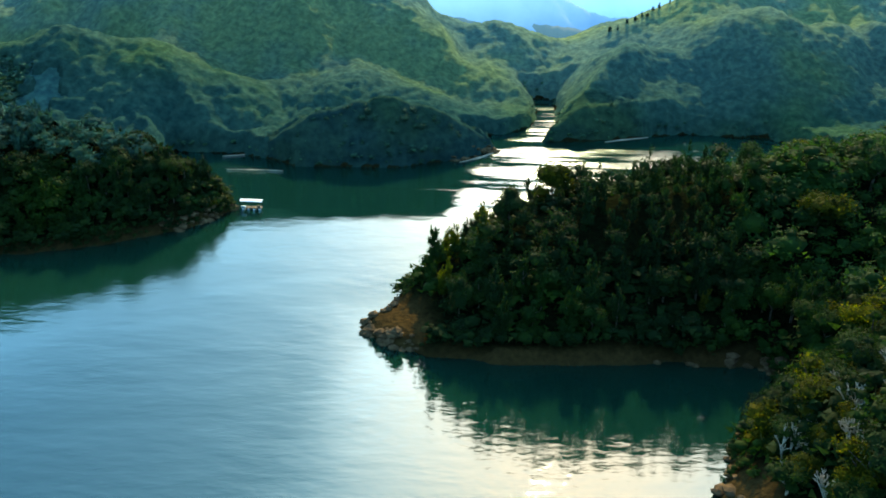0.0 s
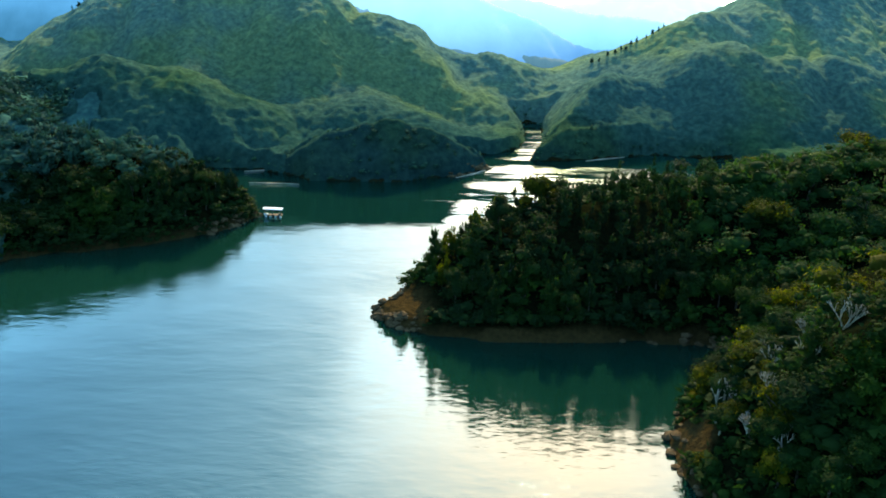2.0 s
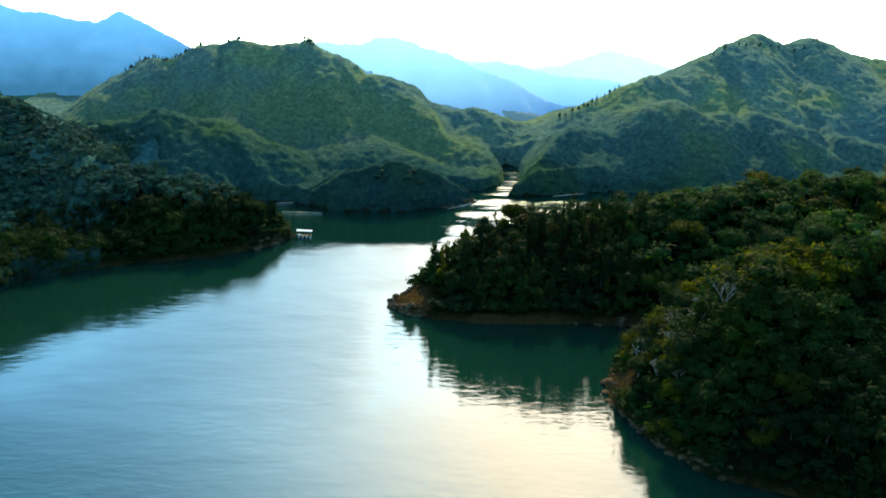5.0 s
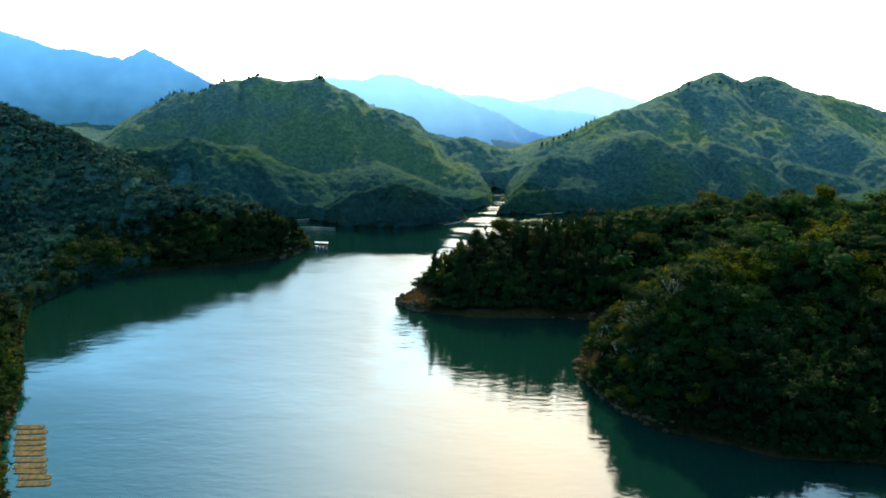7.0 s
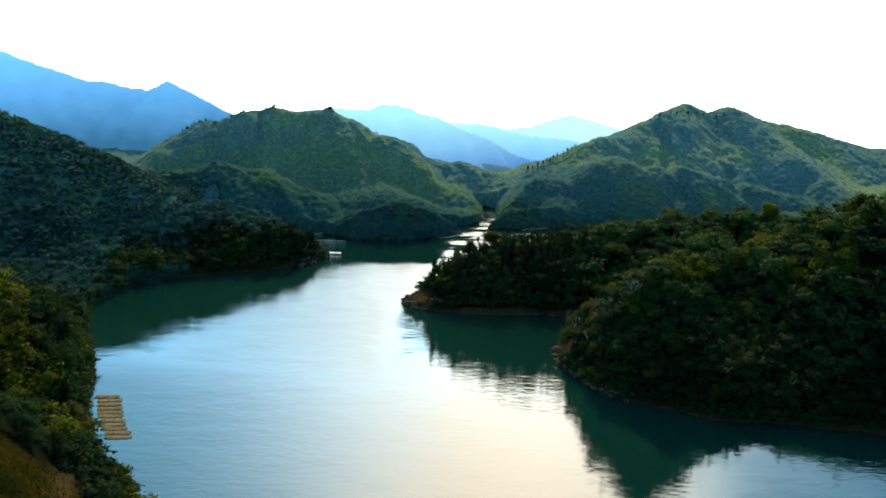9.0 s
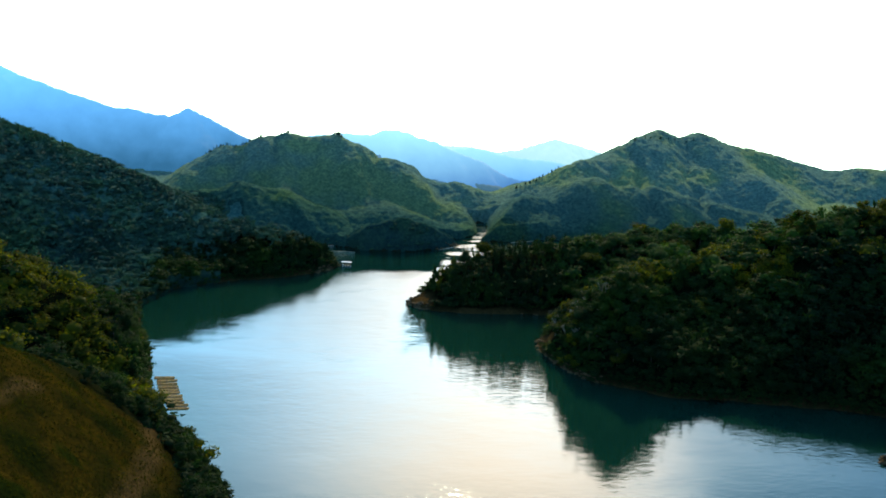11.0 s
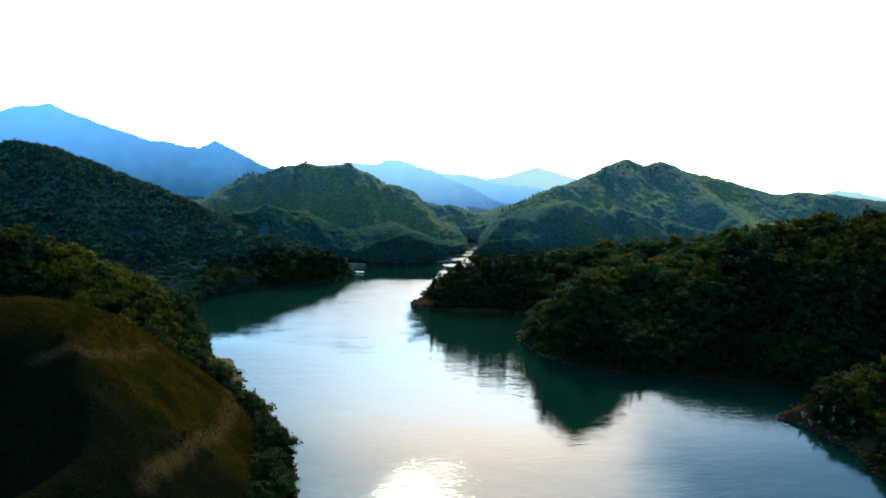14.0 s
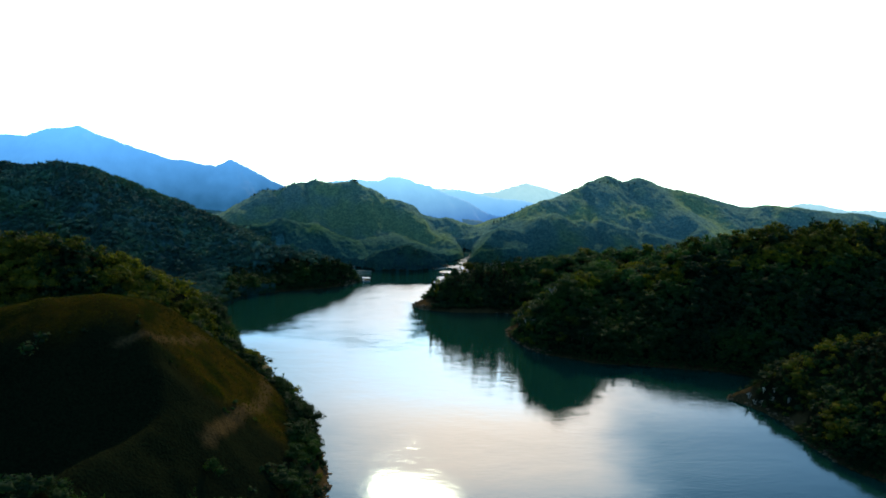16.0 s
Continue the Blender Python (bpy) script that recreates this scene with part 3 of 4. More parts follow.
def build_ground():
    xs, ys = axis(-240, 300, 1.6, -800, 850), axis(-110, 300, 1.6, -640, 345)
    gx, gy = np.meshgrid(xs, ys)
    z, d, knoll = land(gx, gy)
    z = z - 60 * smoothstep(300, 345, gy)
    nx, ny = len(xs), len(ys)
    v = np.stack([gx.ravel(), gy.ravel(), z.ravel()], 1)
    i = np.arange(nx * (ny - 1)).reshape(ny - 1, nx)[:, :-1].ravel()
    f = np.stack([i, i + 1, i + nx + 1, i + nx], 1)
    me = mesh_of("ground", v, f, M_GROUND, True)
    # trodden track round the knoll's shoulder
    track = -ridge(gx, gy, [(-68, -6, 0), (-66, -13, 0), (-63.5, -22, 0), (-62.5, -32, 0), (-62.5, -44, 0), (-64, -56, 0), (-67, -69, 0), (-72, -86, 0)], 1.0, 0.1)
    track2 = -ridge(gx, gy, [(-82, -31, 0), (-84, -46, 0), (-88, -63, 0), (-98, -70, 0)], 1.0, 0.1)
    soil = np.maximum(smoothstep(2.0, 0.9, np.minimum(track, track2 + 0.5)), smoothstep(1.6, 0.5, d + (vnoise(gx / 4.0, gy / 4.0, 2) - 0.5) * 1.6))
    soil = np.maximum(soil, bare_earth(gx, gy)) * np.interp(gy, [160, 180], [1.0, 0.3])
    cover = me.attributes.new("cover", "FLOAT_VECTOR", "POINT")
    cover.data.foreach_set("vector", np.stack([knoll.ravel(), soil.ravel(), np.maximum(smoothstep(180, 205, gy) * smoothstep(1.0, 3.0, d), smoothstep(1.1, 0.7, np.hypot((gx - 91) / 15.0, (gy - 112) / 15.0))).ravel()], 1).astype(np.float32).ravel())
    ob = new("ground", me)
    tagged(ob, "hilly reservoir banks of soil and dry grass under woods", "ground", kind="structure")
    return ob


build_ground()


def build_water():
    xs, ys = np.linspace(-650, 700, 28), np.linspace(-560, 240, 17)
    gx, gy = np.meshgrid(xs, ys)
    nx, ny = len(xs), len(ys)
    v = np.stack([gx.ravel(), gy.ravel(), 0 * gx.ravel()], 1)
    i = np.arange(nx * (ny - 1)).reshape(ny - 1, nx)[:, :-1].ravel()
    ob = new("water", mesh_of("water", v, np.stack([i, i + 1, i + nx + 1, i + nx], 1), M_WATER))
    tagged(ob, "calm green reservoir water with fine wind ripples", "water", kind="structure")


build_water()


# ---- far ranges ----
def build_range(name, pts, slope, y0, y1, mat, label, rough):
    """A far range: a crest line with spurs and gullies that run down from it."""
    lo, hi = min(p[0] for p in pts) - 40, max(p[0] for p in pts) + 40
    xs, ys = np.arange(lo, hi, 1.0), np.arange(y0, y1, 1.6)
    gx, gy = np.meshgrid(xs, ys)
    z = ridge(gx, gy, pts, slope, 1.0)
    bend = 6 * vnoise(gx / 18.0, gy / 18.0, 2)
    for size, amp in ((26.0, 1.0), (11.0, 0.55), (5.0, 0.25)):
        n = vnoise((gx + bend) / size + 9, gy / (2.2 * size) + 3, 1)
        z = z + rough * amp * (0.55 - np.abs(2 * n - 1)) * 0.9
    z = z + (vnoise(gx / 1.8, gy / 1.8, 2) - 0.5) * 1.3
    z = np.maximum(z, -14)
    nx, ny = len(xs), len(ys)
    v = np.stack([gx.ravel(), gy.ravel(), z.ravel()], 1)
    i = np.arange(nx * (ny - 1)).reshape(ny - 1, nx)[:, :-1].ravel()
    ob = new(name, mesh_of(name, v, np.stack([i, i + 1, i + nx + 1, i + nx], 1), mat, True))
    tagged(ob, label, "mountain range", kind="structure")


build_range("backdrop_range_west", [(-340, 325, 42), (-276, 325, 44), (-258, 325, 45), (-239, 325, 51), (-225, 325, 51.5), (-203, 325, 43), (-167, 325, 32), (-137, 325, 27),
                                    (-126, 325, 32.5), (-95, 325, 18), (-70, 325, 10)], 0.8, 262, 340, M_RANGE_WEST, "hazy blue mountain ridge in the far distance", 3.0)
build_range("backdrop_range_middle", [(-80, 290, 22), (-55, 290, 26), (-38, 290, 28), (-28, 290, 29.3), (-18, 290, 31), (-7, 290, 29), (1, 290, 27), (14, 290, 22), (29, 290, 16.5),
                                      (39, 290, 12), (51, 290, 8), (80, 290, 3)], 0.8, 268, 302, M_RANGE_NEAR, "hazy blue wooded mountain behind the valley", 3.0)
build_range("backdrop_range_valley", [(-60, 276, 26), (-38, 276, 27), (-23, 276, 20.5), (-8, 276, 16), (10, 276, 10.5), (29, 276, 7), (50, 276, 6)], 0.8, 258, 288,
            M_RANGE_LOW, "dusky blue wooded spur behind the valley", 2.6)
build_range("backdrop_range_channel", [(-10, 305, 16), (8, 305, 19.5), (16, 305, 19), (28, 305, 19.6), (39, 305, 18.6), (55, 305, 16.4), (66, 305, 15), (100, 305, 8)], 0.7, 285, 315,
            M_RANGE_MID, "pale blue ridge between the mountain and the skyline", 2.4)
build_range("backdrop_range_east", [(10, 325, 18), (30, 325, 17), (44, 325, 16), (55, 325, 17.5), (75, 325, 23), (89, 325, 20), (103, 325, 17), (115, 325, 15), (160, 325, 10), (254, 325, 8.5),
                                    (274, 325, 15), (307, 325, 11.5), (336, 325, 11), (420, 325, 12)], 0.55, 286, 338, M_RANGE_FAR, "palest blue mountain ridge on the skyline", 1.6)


# ---- trees ----
_bm = bmesh.new()
bmesh.ops.create_icosphere(_bm, subdivisions=2, radius=1.0)
_bm.verts.ensure_lookup_table()
ICO2_V = np.array([v.co[:] for v in _bm.verts])
ICO2_F = np.array([[v.index for v in f.verts] for f in _bm.faces])
_bm.free()
_bm = bmesh.new()
bmesh.ops.create_icosphere(_bm, subdivisions=1, radius=1.0)
ICO1_V = np.array([v.co[:] for v in _bm.verts])
ICO1_F = np.array([[v.index for v in f.verts] for f in _bm.faces])
_bm.free()


def leaves(rng, centres, radii, count, size, inner=0.70, upright=0.0):
    """Leaf sprays: small pointed blades that stand out of clumps. Returns vertices and triangles."""
    which = rng.choice(len(centres), count, p=radii.prod(1) / radii.prod(1).sum())
    n = rng.normal(size=(count, 3))
    n[:, 2] += 0.25
    n /= np.linalg.norm(n, axis=1)[:, None]
    pos = centres[which] + n * radii[which] * rng.uniform(inner, 1.22, (count, 1))
    a = np.cross(n, rng.normal(size=(count, 3)))
    a /= np.linalg.norm(a, axis=1)[:, None]
    b = np.cross(n, a) + 0.6 * n * rng.uniform(-1, 1, (count, 1)) + np.array([0.0, 0.0, upright])
    s = size * rng.uniform(0.6, 1.4, (count, 1))
    v = np.stack([pos - a * s * 0.7, pos + a * s * 0.7, pos + b * s * 1.5 + n * s * 0.4], 1).reshape(-1, 3)
    return v, np.arange(count * 3).reshape(-1, 3)


def crown_arrays(seed, kind, count, size, fine=True):
    """A crown for a tree 1 high: uneven clumps and leaf sprays."""
    rng = np.random.RandomState(seed)
    if kind == "broad":
        m = 9 if fine else 4
        ang, rad = rng.uniform(0, 6.28, m), rng.uniform(0.05, 0.30, m)
        c = np.stack([rad * np.cos(ang), rad * np.sin(ang), rng.uniform(0.38, 0.80, m)], 1)
        c[0] = (0.02, 0.0, 0.82)
        r = np.stack([rng.uniform(0.13, 0.24, m)] * 3, 1) * np.array([1, 1, 0.85])
    elif kind == "tall":
        m = 11 if fine else 4
        z = np.linspace(0.22, 0.94, m)
        lean = np.clip(z - 0.3, 0, 1) ** 2 * rng.uniform(0.05, 0.22)
        way = rng.uniform(0, 6.28)
        c = np.stack([rng.normal(0, 0.06, m) + lean * math.cos(way), rng.normal(0, 0.06, m) + lean * math.sin(way), z], 1)
        w = 0.125 * np.sqrt(np.clip(1.0 - z, 0.03, 1)) + 0.01
        r = np.stack([w, w, 0.12 + 0 * z], 1) * rng.uniform(0.75, 1.3, (m, 1))
    elif kind == "far":
        c = np.array([(0.0, 0.0, 0.48)])
        r = np.array([(0.50, 0.50, 0.30)]) * rng.uniform(0.8, 1.2, (1, 3))
    else:
        m = 6 if fine else 3
        ang, rad = rng.uniform(0, 6.28, m), rng.uniform(0.1, 0.5, m)
        c = np.stack([rad * np.cos(ang), rad * np.sin(ang), rng.uniform(0.25, 0.65, m)], 1)
        r = np.stack([rng.uniform(0.22, 0.42, m)] * 3, 1) * np.array([1, 1, 0.8])
    vs, fs, base = [], [], 0
    bv, bf = (ICO2_V, ICO2_F) if fine else (ICO1_V, ICO1_F)
    for cc, rr in zip(c, r):
        if kind == "far":
            break
        w = bv * rng.uniform(0.70, 1.0, (len(bv), 1)) * rr * 0.78 + cc
        vs.append(w)
        fs.append(bf + base)
        base += len(w)
    v, f = leaves(rng, c, r, count, size, 0.15 if kind == "far" else 0.70, 1.1 if kind == "tall" else 0.0)
    vs.append(v)
    fs.append(f + base)
    return np.concatenate(vs), np.concatenate(fs)


def trunk_mesh(seed, kind):
    rng = random.Random(seed)
    bm = bmesh.new()
    def limb(p, q, r0, r1):
        axis_ = (q - p)
        rot_ = axis_.to_track_quat("Z", "Y").to_matrix().to_4x4()
        res = bmesh.ops.create_cone(bm, cap_ends=True, segments=7, radius1=r0, radius2=r1, depth=axis_.length)
        bmesh.ops.transform(bm, matrix=Matrix.Translation((p + q) / 2) @ rot_, verts=res["verts"])
    mid = Vector((rng.uniform(-0.03, 0.03), rng.uniform(-0.03, 0.03), 0.4))
    limb(Vector((0, 0, -0.10)), mid, 0.028, 0.019)
    limb(mid, Vector((mid.x * 1.5, mid.y * 1.5, 0.78)), 0.019, 0.008)
    for k in range(2 if kind == "tall" else 4):
        a = rng.uniform(0, 6.28)
        z0 = rng.uniform(0.28, 0.5)
        out = 0.10 if kind == "tall" else rng.uniform(0.16, 0.26)
        limb(Vector((mid.x * z0 * 2, mid.y * z0 * 2, z0)), Vector((out * math.cos(a), out * math.sin(a), z0 + rng.uniform(0.15, 0.3))), 0.011, 0.004)
    me = bpy.data.meshes.new("trunk")
    bm.to_mesh(me)
    bm.free()
    me.materials.append(M_BARK)
    return me


KINDS = {}
for name_, kind_, seeds_, count_, size_ in (("broad", "broad", (1, 2, 3, 4), 1250, 0.026), ("tall", "tall", (11, 12, 13), 950, 0.024), ("low", "low", (21, 22), 620, 0.05)):
    KINDS[name_] = []
    for s_ in seeds_:
        v_, f_ = crown_arrays(s_, kind_, count_, size_)
        KINDS[name_].append((mesh_of("crown", v_, f_, M_LEAF), mesh_of("crown", v_, f_, M_LEAF_WARM), mesh_of("crown", v_, f_, M_LEAF_MID), mesh_of("crown", v_, f_, M_LEAF_SUNLIT), trunk_mesh(s_, kind_)))


def tree(kind, variant, tone, x, y, z, height, turn, wide, label, category, group):
    """One tree or shrub as a thing: crown and trunk under an empty at its foot."""
    choice = KINDS[kind][variant % len(KINDS[kind])]
    root = new("shrub" if kind == "low" else "tree")
    root.empty_display_size = 0.3
    part("crown", choice[int(tone)], root)
    part("trunk", choice[-1], root)
    root.matrix_world = pose(x, y, z, 0, 0, turn) @ Matrix.Diagonal((height * wide, height * wide, height, 1))
    return tagged(root, label, category, group)


def tree_size(y, x=0.0):
    """Trees get shorter on the stony hills up the valley."""
    return np.interp(y, [-200, 60, 135, 165, 190, 215, 250, 300], [6.8, 6.8, 6.0, 4.4, 2.3, 1.5, 1.35, 1.2])


def scatter(x0, x1, y0, y1, step, seed):
    rng = np.random.RandomState(seed)
    xs, ys = np.meshgrid(np.arange(x0, x1, step), np.arange(y0, y1, step))
    xs, ys = xs.ravel() + rng.uniform(-0.48, 0.48, xs.size) * step, ys.ravel() + rng.uniform(-0.48, 0.48, ys.size) * step
    return xs, ys, rng


def wood_stuff(name, label, px, py, pz, ph, kinds, mat, count, size, seed, spread=(1.0, 1.75)):
    """Many trees as one mesh of uneven crowns."""
    rng = np.random.RandomState(seed)
    protos = [crown_arrays(100 + i, k, count, size, False) for i, k in enumerate(kinds)]
    vs, fs, base = [], [], 0
    for x, y, z, h in zip(px, py, pz, ph):
        v, f = protos[rng.randint(len(protos))]
        a, w = rng.uniform(0, 6.28), rng.uniform(*spread)
        c, s = math.cos(a), math.sin(a)
        q = np.empty_like(v)
        q[:, 0], q[:, 1], q[:, 2] = (v[:, 0] * c - v[:, 1] * s) * h * w + x, (v[:, 0] * s + v[:, 1] * c) * h * w + y, v[:, 2] * h + z - 0.12 * h
        vs.append(q)
        fs.append(f + base)
        base += len(q)
    v, f = np.concatenate(vs), np.concatenate(fs)
    me = bpy.data.meshes.new(name)
    me.vertices.add(len(v))
    me.vertices.foreach_set("co", v.astype(np.float32).ravel())
    me.loops.add(f.size)
    me.loops.foreach_set("vertex_index", f.astype(np.int32).ravel())
    me.polygons.add(len(f))
    me.polygons.foreach_set("loop_start", np.arange(0, f.size, 3, dtype=np.int32))
    me.update(calc_edges=True)
    me.materials.append(mat)
    tagged(new(name, me), label, "woods", kind="stuff")


def plant_near():
    """Woods of the nearer shores: those on the stretches that the flight passes stand as single trees, the rest as stuff."""
    x, y, rng = scatter(-225, 260, -175, 140, 3.2, 3)
    x2, y2, rng = scatter(-225, 120, 140, 208, 2.5, 5)
    x, y = np.concatenate([x, x2]), np.concatenate([y, y2])
    z, d, knoll = land(x, y)
    far = (y > 172) & ~((x > -31) & (x < 14) & (y < 192)) & ~((x > 22) & (x < 46) & (y < 207))
    d = np.where(far, -1, d)
    ok = (d > 0.7) & (knoll < 0.25) & (z > 0.3) & (bare_earth(x, y) < 0.4)
    ok &= ~((x < -60) & (y < -8) & (x > -160) & (knoll > 0.05) & (rng.rand(x.size) < 0.8))
    ok &= ~((x < -52) & (x > -175) & (y < -44) & (y > -125) & (rng.rand(x.size) < 0.985))
    ok &= ~((x > 215) | ((x > 150) & (y < -45)) | ((y < -100) & (x > -40)))
    x, y, z, d = x[ok], y[ok], z[ok], d[ok]
    # thin stands of larger crowns on the plateau behind the bluff, with an open brushy clearing
    plateau = (x > 48) & (x < 130) & (y > 84) & (y < 160)
    clearing = np.hypot((x - 91) / 15.0, (y - 112) / 15.0) < 1
    keep = ~((plateau & (rng.rand(x.size) < 0.30)) | (clearing & (rng.rand(x.size) < 0.7)))
    x, y, z, d, plateau = x[keep], y[keep], z[keep], d[keep], plateau[keep]
    h = tree_size(y) * rng.uniform(0.66, 1.2, x.size) * np.where((x > 98) & (y < 25), 0.72, 1.0) * (0.7 + 0.6 * vnoise(x / 9.0 + 7, y / 9.0, 2)) * np.interp(d, [0.7, 4], [0.55, 1.0])
    near = ((x < 60) & (x > -15) & (y > 45) & (y < 150)) | ((x > -60) & (x < -35) & (y > 135)) | ((x < -70) & (x > -100) & (y > 25) & (y < 66))
    near &= d < 24
    idx = np.where(near)[0]
    if len(idx) > 270:
        idx = idx[np.argsort(d[idx])[:270]]
    sel = np.zeros(x.size, bool)
    sel[idx] = True
    for i in idx:
        on_point = y[i] > 104 and x[i] > -20
        west = x[i] < -30
        if on_point:
            # warm leaf colour at the tip paints its golden backlight
            kind, warm = ("tall" if rng.rand() < 0.85 else "broad"), rng.rand() < (0.55 if x[i] < 22 and y[i] > 115 else 0.02)
            label, group = "slender dark green tree on the wooded promontory", "trees on the promontory"
        elif west:
            kind, warm = ("tall" if rng.rand() < 0.7 else "broad"), False
            label, group = "dark green tree on the western bank", "trees on the western bank"
        else:
            # on the bluff, painted warmth keeps to the sunlit edge and top
            kind, warm = ("broad" if rng.rand() < 0.8 else "low"), rng.rand() < (0.55 if x[i] < 41 or y[i] > 72 else 0.06)
            label, group = "bushy olive-green tree on the steep bluff", "trees on the bluff"
        if d[i] < 3:
            kind = "low"
        hh = h[i] * (0.55 if kind == "low" else 1.0)
        if kind == "low":
            label = "low leafy shrub at the edge of the bank"
        tree(kind, rng.randint(9), warm, x[i], y[i], z[i] - 0.15, hh, rng.uniform(0, 360), rng.uniform(0.95, 1.35) * (0.85 if on_point else 1.0), label, "shrub" if kind == "low" else "tree", group)
    for i in np.where(plateau & ~sel & (rng.rand(x.size) < 0.16))[0][:70]:
        sel[i] = True
        tree("broad", rng.randint(9), 3 if rng.rand() < 0.8 else 1, x[i], y[i], z[i] - 0.2, h[i] * rng.uniform(1.05, 1.3), rng.uniform(0, 360), rng.uniform(1.1, 1.5),
             "round-crowned green tree on the plateau behind the bluff", "tree", "trees on the plateau")
    # slopes that fall away to the north carry fewer trees
    r = ~sel & ((land(x, y + 1.5)[0] - z > -0.5) | (rng.rand(x.size) < 0.25))
    g = vnoise(x / 16.0 + 40, y / 16.0, 3) + 0.25 * rng.rand(x.size)
    # warm colour goes where tops and rims catch the sun
    warm = (g > np.where((x < -55) & (y < 75) & (y > -12), 0.54, np.where((x > 38) & (x < 110) & (y > 70) & (y < 103), 0.56, 0.70))) & ~((x < -40) & (y < -5)) & ~((x < -30) & (y > 92) & (np.hypot((x + 108) / 22.0, (y - 140) / 11.0) > 1)) & ~((y > 103) & (x > -15) & (x < 80)) & ~((x > 40) & (y < 72) & (y > 20))
    light = r & ~warm & plateau
    wood_stuff("woods", "sunlit mid-green woods on the plateau", *(a[light] for a in (x, y, z, h)), ["broad", "broad", "low"], M_LEAF_SUNLIT, 200, 0.045, 15)
    r &= ~light
    fine = (d < 40) & (x < 95) & (x > -100) & (y < 150)
    point = fine & (y > 103) & (x > -15)
    wood_stuff("woods", "dense slender trees on the wooded promontory", *(a[r & ~warm & point] for a in (x, y, z, h)), ["tall", "tall", "tall", "broad"], M_LEAF, 420, 0.030, 7, (0.9, 1.3))
    wood_stuff("woods", "dense dark green woods on the nearer banks", *(a[r & ~warm & fine & ~point] for a in (x, y, z, h)), ["broad", "broad", "tall", "broad"], M_LEAF, 420, 0.034, 4)
    blue = ~fine & (y > 172)
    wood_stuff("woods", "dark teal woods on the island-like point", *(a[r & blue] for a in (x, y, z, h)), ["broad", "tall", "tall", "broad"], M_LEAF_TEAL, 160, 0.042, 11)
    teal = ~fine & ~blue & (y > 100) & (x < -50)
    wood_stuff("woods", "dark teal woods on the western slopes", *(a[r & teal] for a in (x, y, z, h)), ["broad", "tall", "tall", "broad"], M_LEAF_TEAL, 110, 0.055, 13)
    blue |= teal
    warm &= ~blue
    wood_stuff("woods", "dark green woods on the slopes of the reservoir", *(a[r & ~warm & ~fine & ~blue] for a in (x, y, z, h)), ["broad", "broad", "tall", "broad"], M_LEAF, 80, 0.062, 6)
    wood_stuff("woods", "patches of yellow-green and sunlit-coloured trees among the woods", *(a[r & warm] for a in (x, y, z, h)), ["broad", "broad", "low"], M_LEAF_WARM, 320, 0.038, 5)


def plant_far():
    x, y, rng = scatter(-225, 320, 172, 298, 1.12, 8)
    z, d, knoll = land(x, y)
    keep = (d > 0.8) & (z > 0.4) & ~((y > 262) & (x < 60) & (x > -118)) & ~((x > -31) & (x < 14) & (y < 192)) & ~((x > 22) & (x < 46) & (y < 207))
    keep &= ~((y > 262) & (x < -118) & (rng.rand(x.size) < 0.55))
    keep &= rng.rand(x.size) < np.interp(y, [170, 195, 215], [0.3, 0.8, 1.0])
    keep &= (land(x, y + 1.5)[0] - z > -0.3) | (rng.rand(x.size) < 0.08)
    x, y, z = x[keep], y[keep], z[keep]
    h = (0.75 + 0.5 * vnoise(x / 7.0, y / 7.0, 2)) * tree_size(y) * rng.uniform(0.7, 1.25, x.size)
    ridge_ = (x < -85) & (y < 200)
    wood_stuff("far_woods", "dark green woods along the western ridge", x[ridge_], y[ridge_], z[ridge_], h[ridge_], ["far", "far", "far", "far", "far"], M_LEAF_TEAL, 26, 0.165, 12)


def canopy(x0, x1, y0, y1, step, cell, mat, low, high_, spared, label):
    """A closed canopy: one sheet of many small rounded tree tops over the land, but for the plan areas spared."""
    xs, ys = np.arange(x0, x1, step), np.arange(y0, y1, step)
    gx, gy = np.meshgrid(xs, ys)
    z, d, knoll = land(gx, gy)
    rng = np.random.RandomState(61)
    u, v = (gx - x0) / cell + 2, (gy - y0) / cell + 2
    jit = rng.rand(3, int(u.max()) + 4, int(v.max()) + 4)
    ix, iy = np.floor(u).astype(int), np.floor(v).astype(int)
    top = np.zeros(gx.shape)
    for ox in (-1, 0, 1):
        for oy in (-1, 0, 1):
            a, b = ix + ox, iy + oy
            r2 = (u - a - jit[0, a, b]) ** 2 + (v - b - jit[1, a, b]) ** 2
            top = np.maximum(top, (0.45 + 0.55 * jit[2, a, b]) * np.sqrt(np.clip(1.0 - r2 * 0.75, 0, 1)))
    lift = tree_size(gy) * (low + high_ * top) * smoothstep(-0.3, 1.3, d)
    z = np.where(d > -0.3, z + lift - 0.1, -0.5)
    for cx, cy, rx, ry in spared:
        z = np.where(np.hypot((gx - cx) / rx, (gy - cy) / ry) + 0.3 * (vnoise(gx / 4.0, gy / 4.0, 2) - 0.5) < 1, z - lift - 0.5, z)
    nx, ny = len(xs), len(ys)
    i = np.arange(nx * (ny - 1)).reshape(ny - 1, nx)[:, :-1].ravel()
    f = np.stack([i, i + 1, i + nx + 1, i + nx], 1)
    f = f[(d.ravel()[f] > -0.3).any(1)]
    ob = new("far_woods", mesh_of("far_woods", np.stack([gx.ravel(), gy.ravel(), z.ravel()], 1), f, mat, True))
    tagged(ob, label, "woods", kind="stuff")


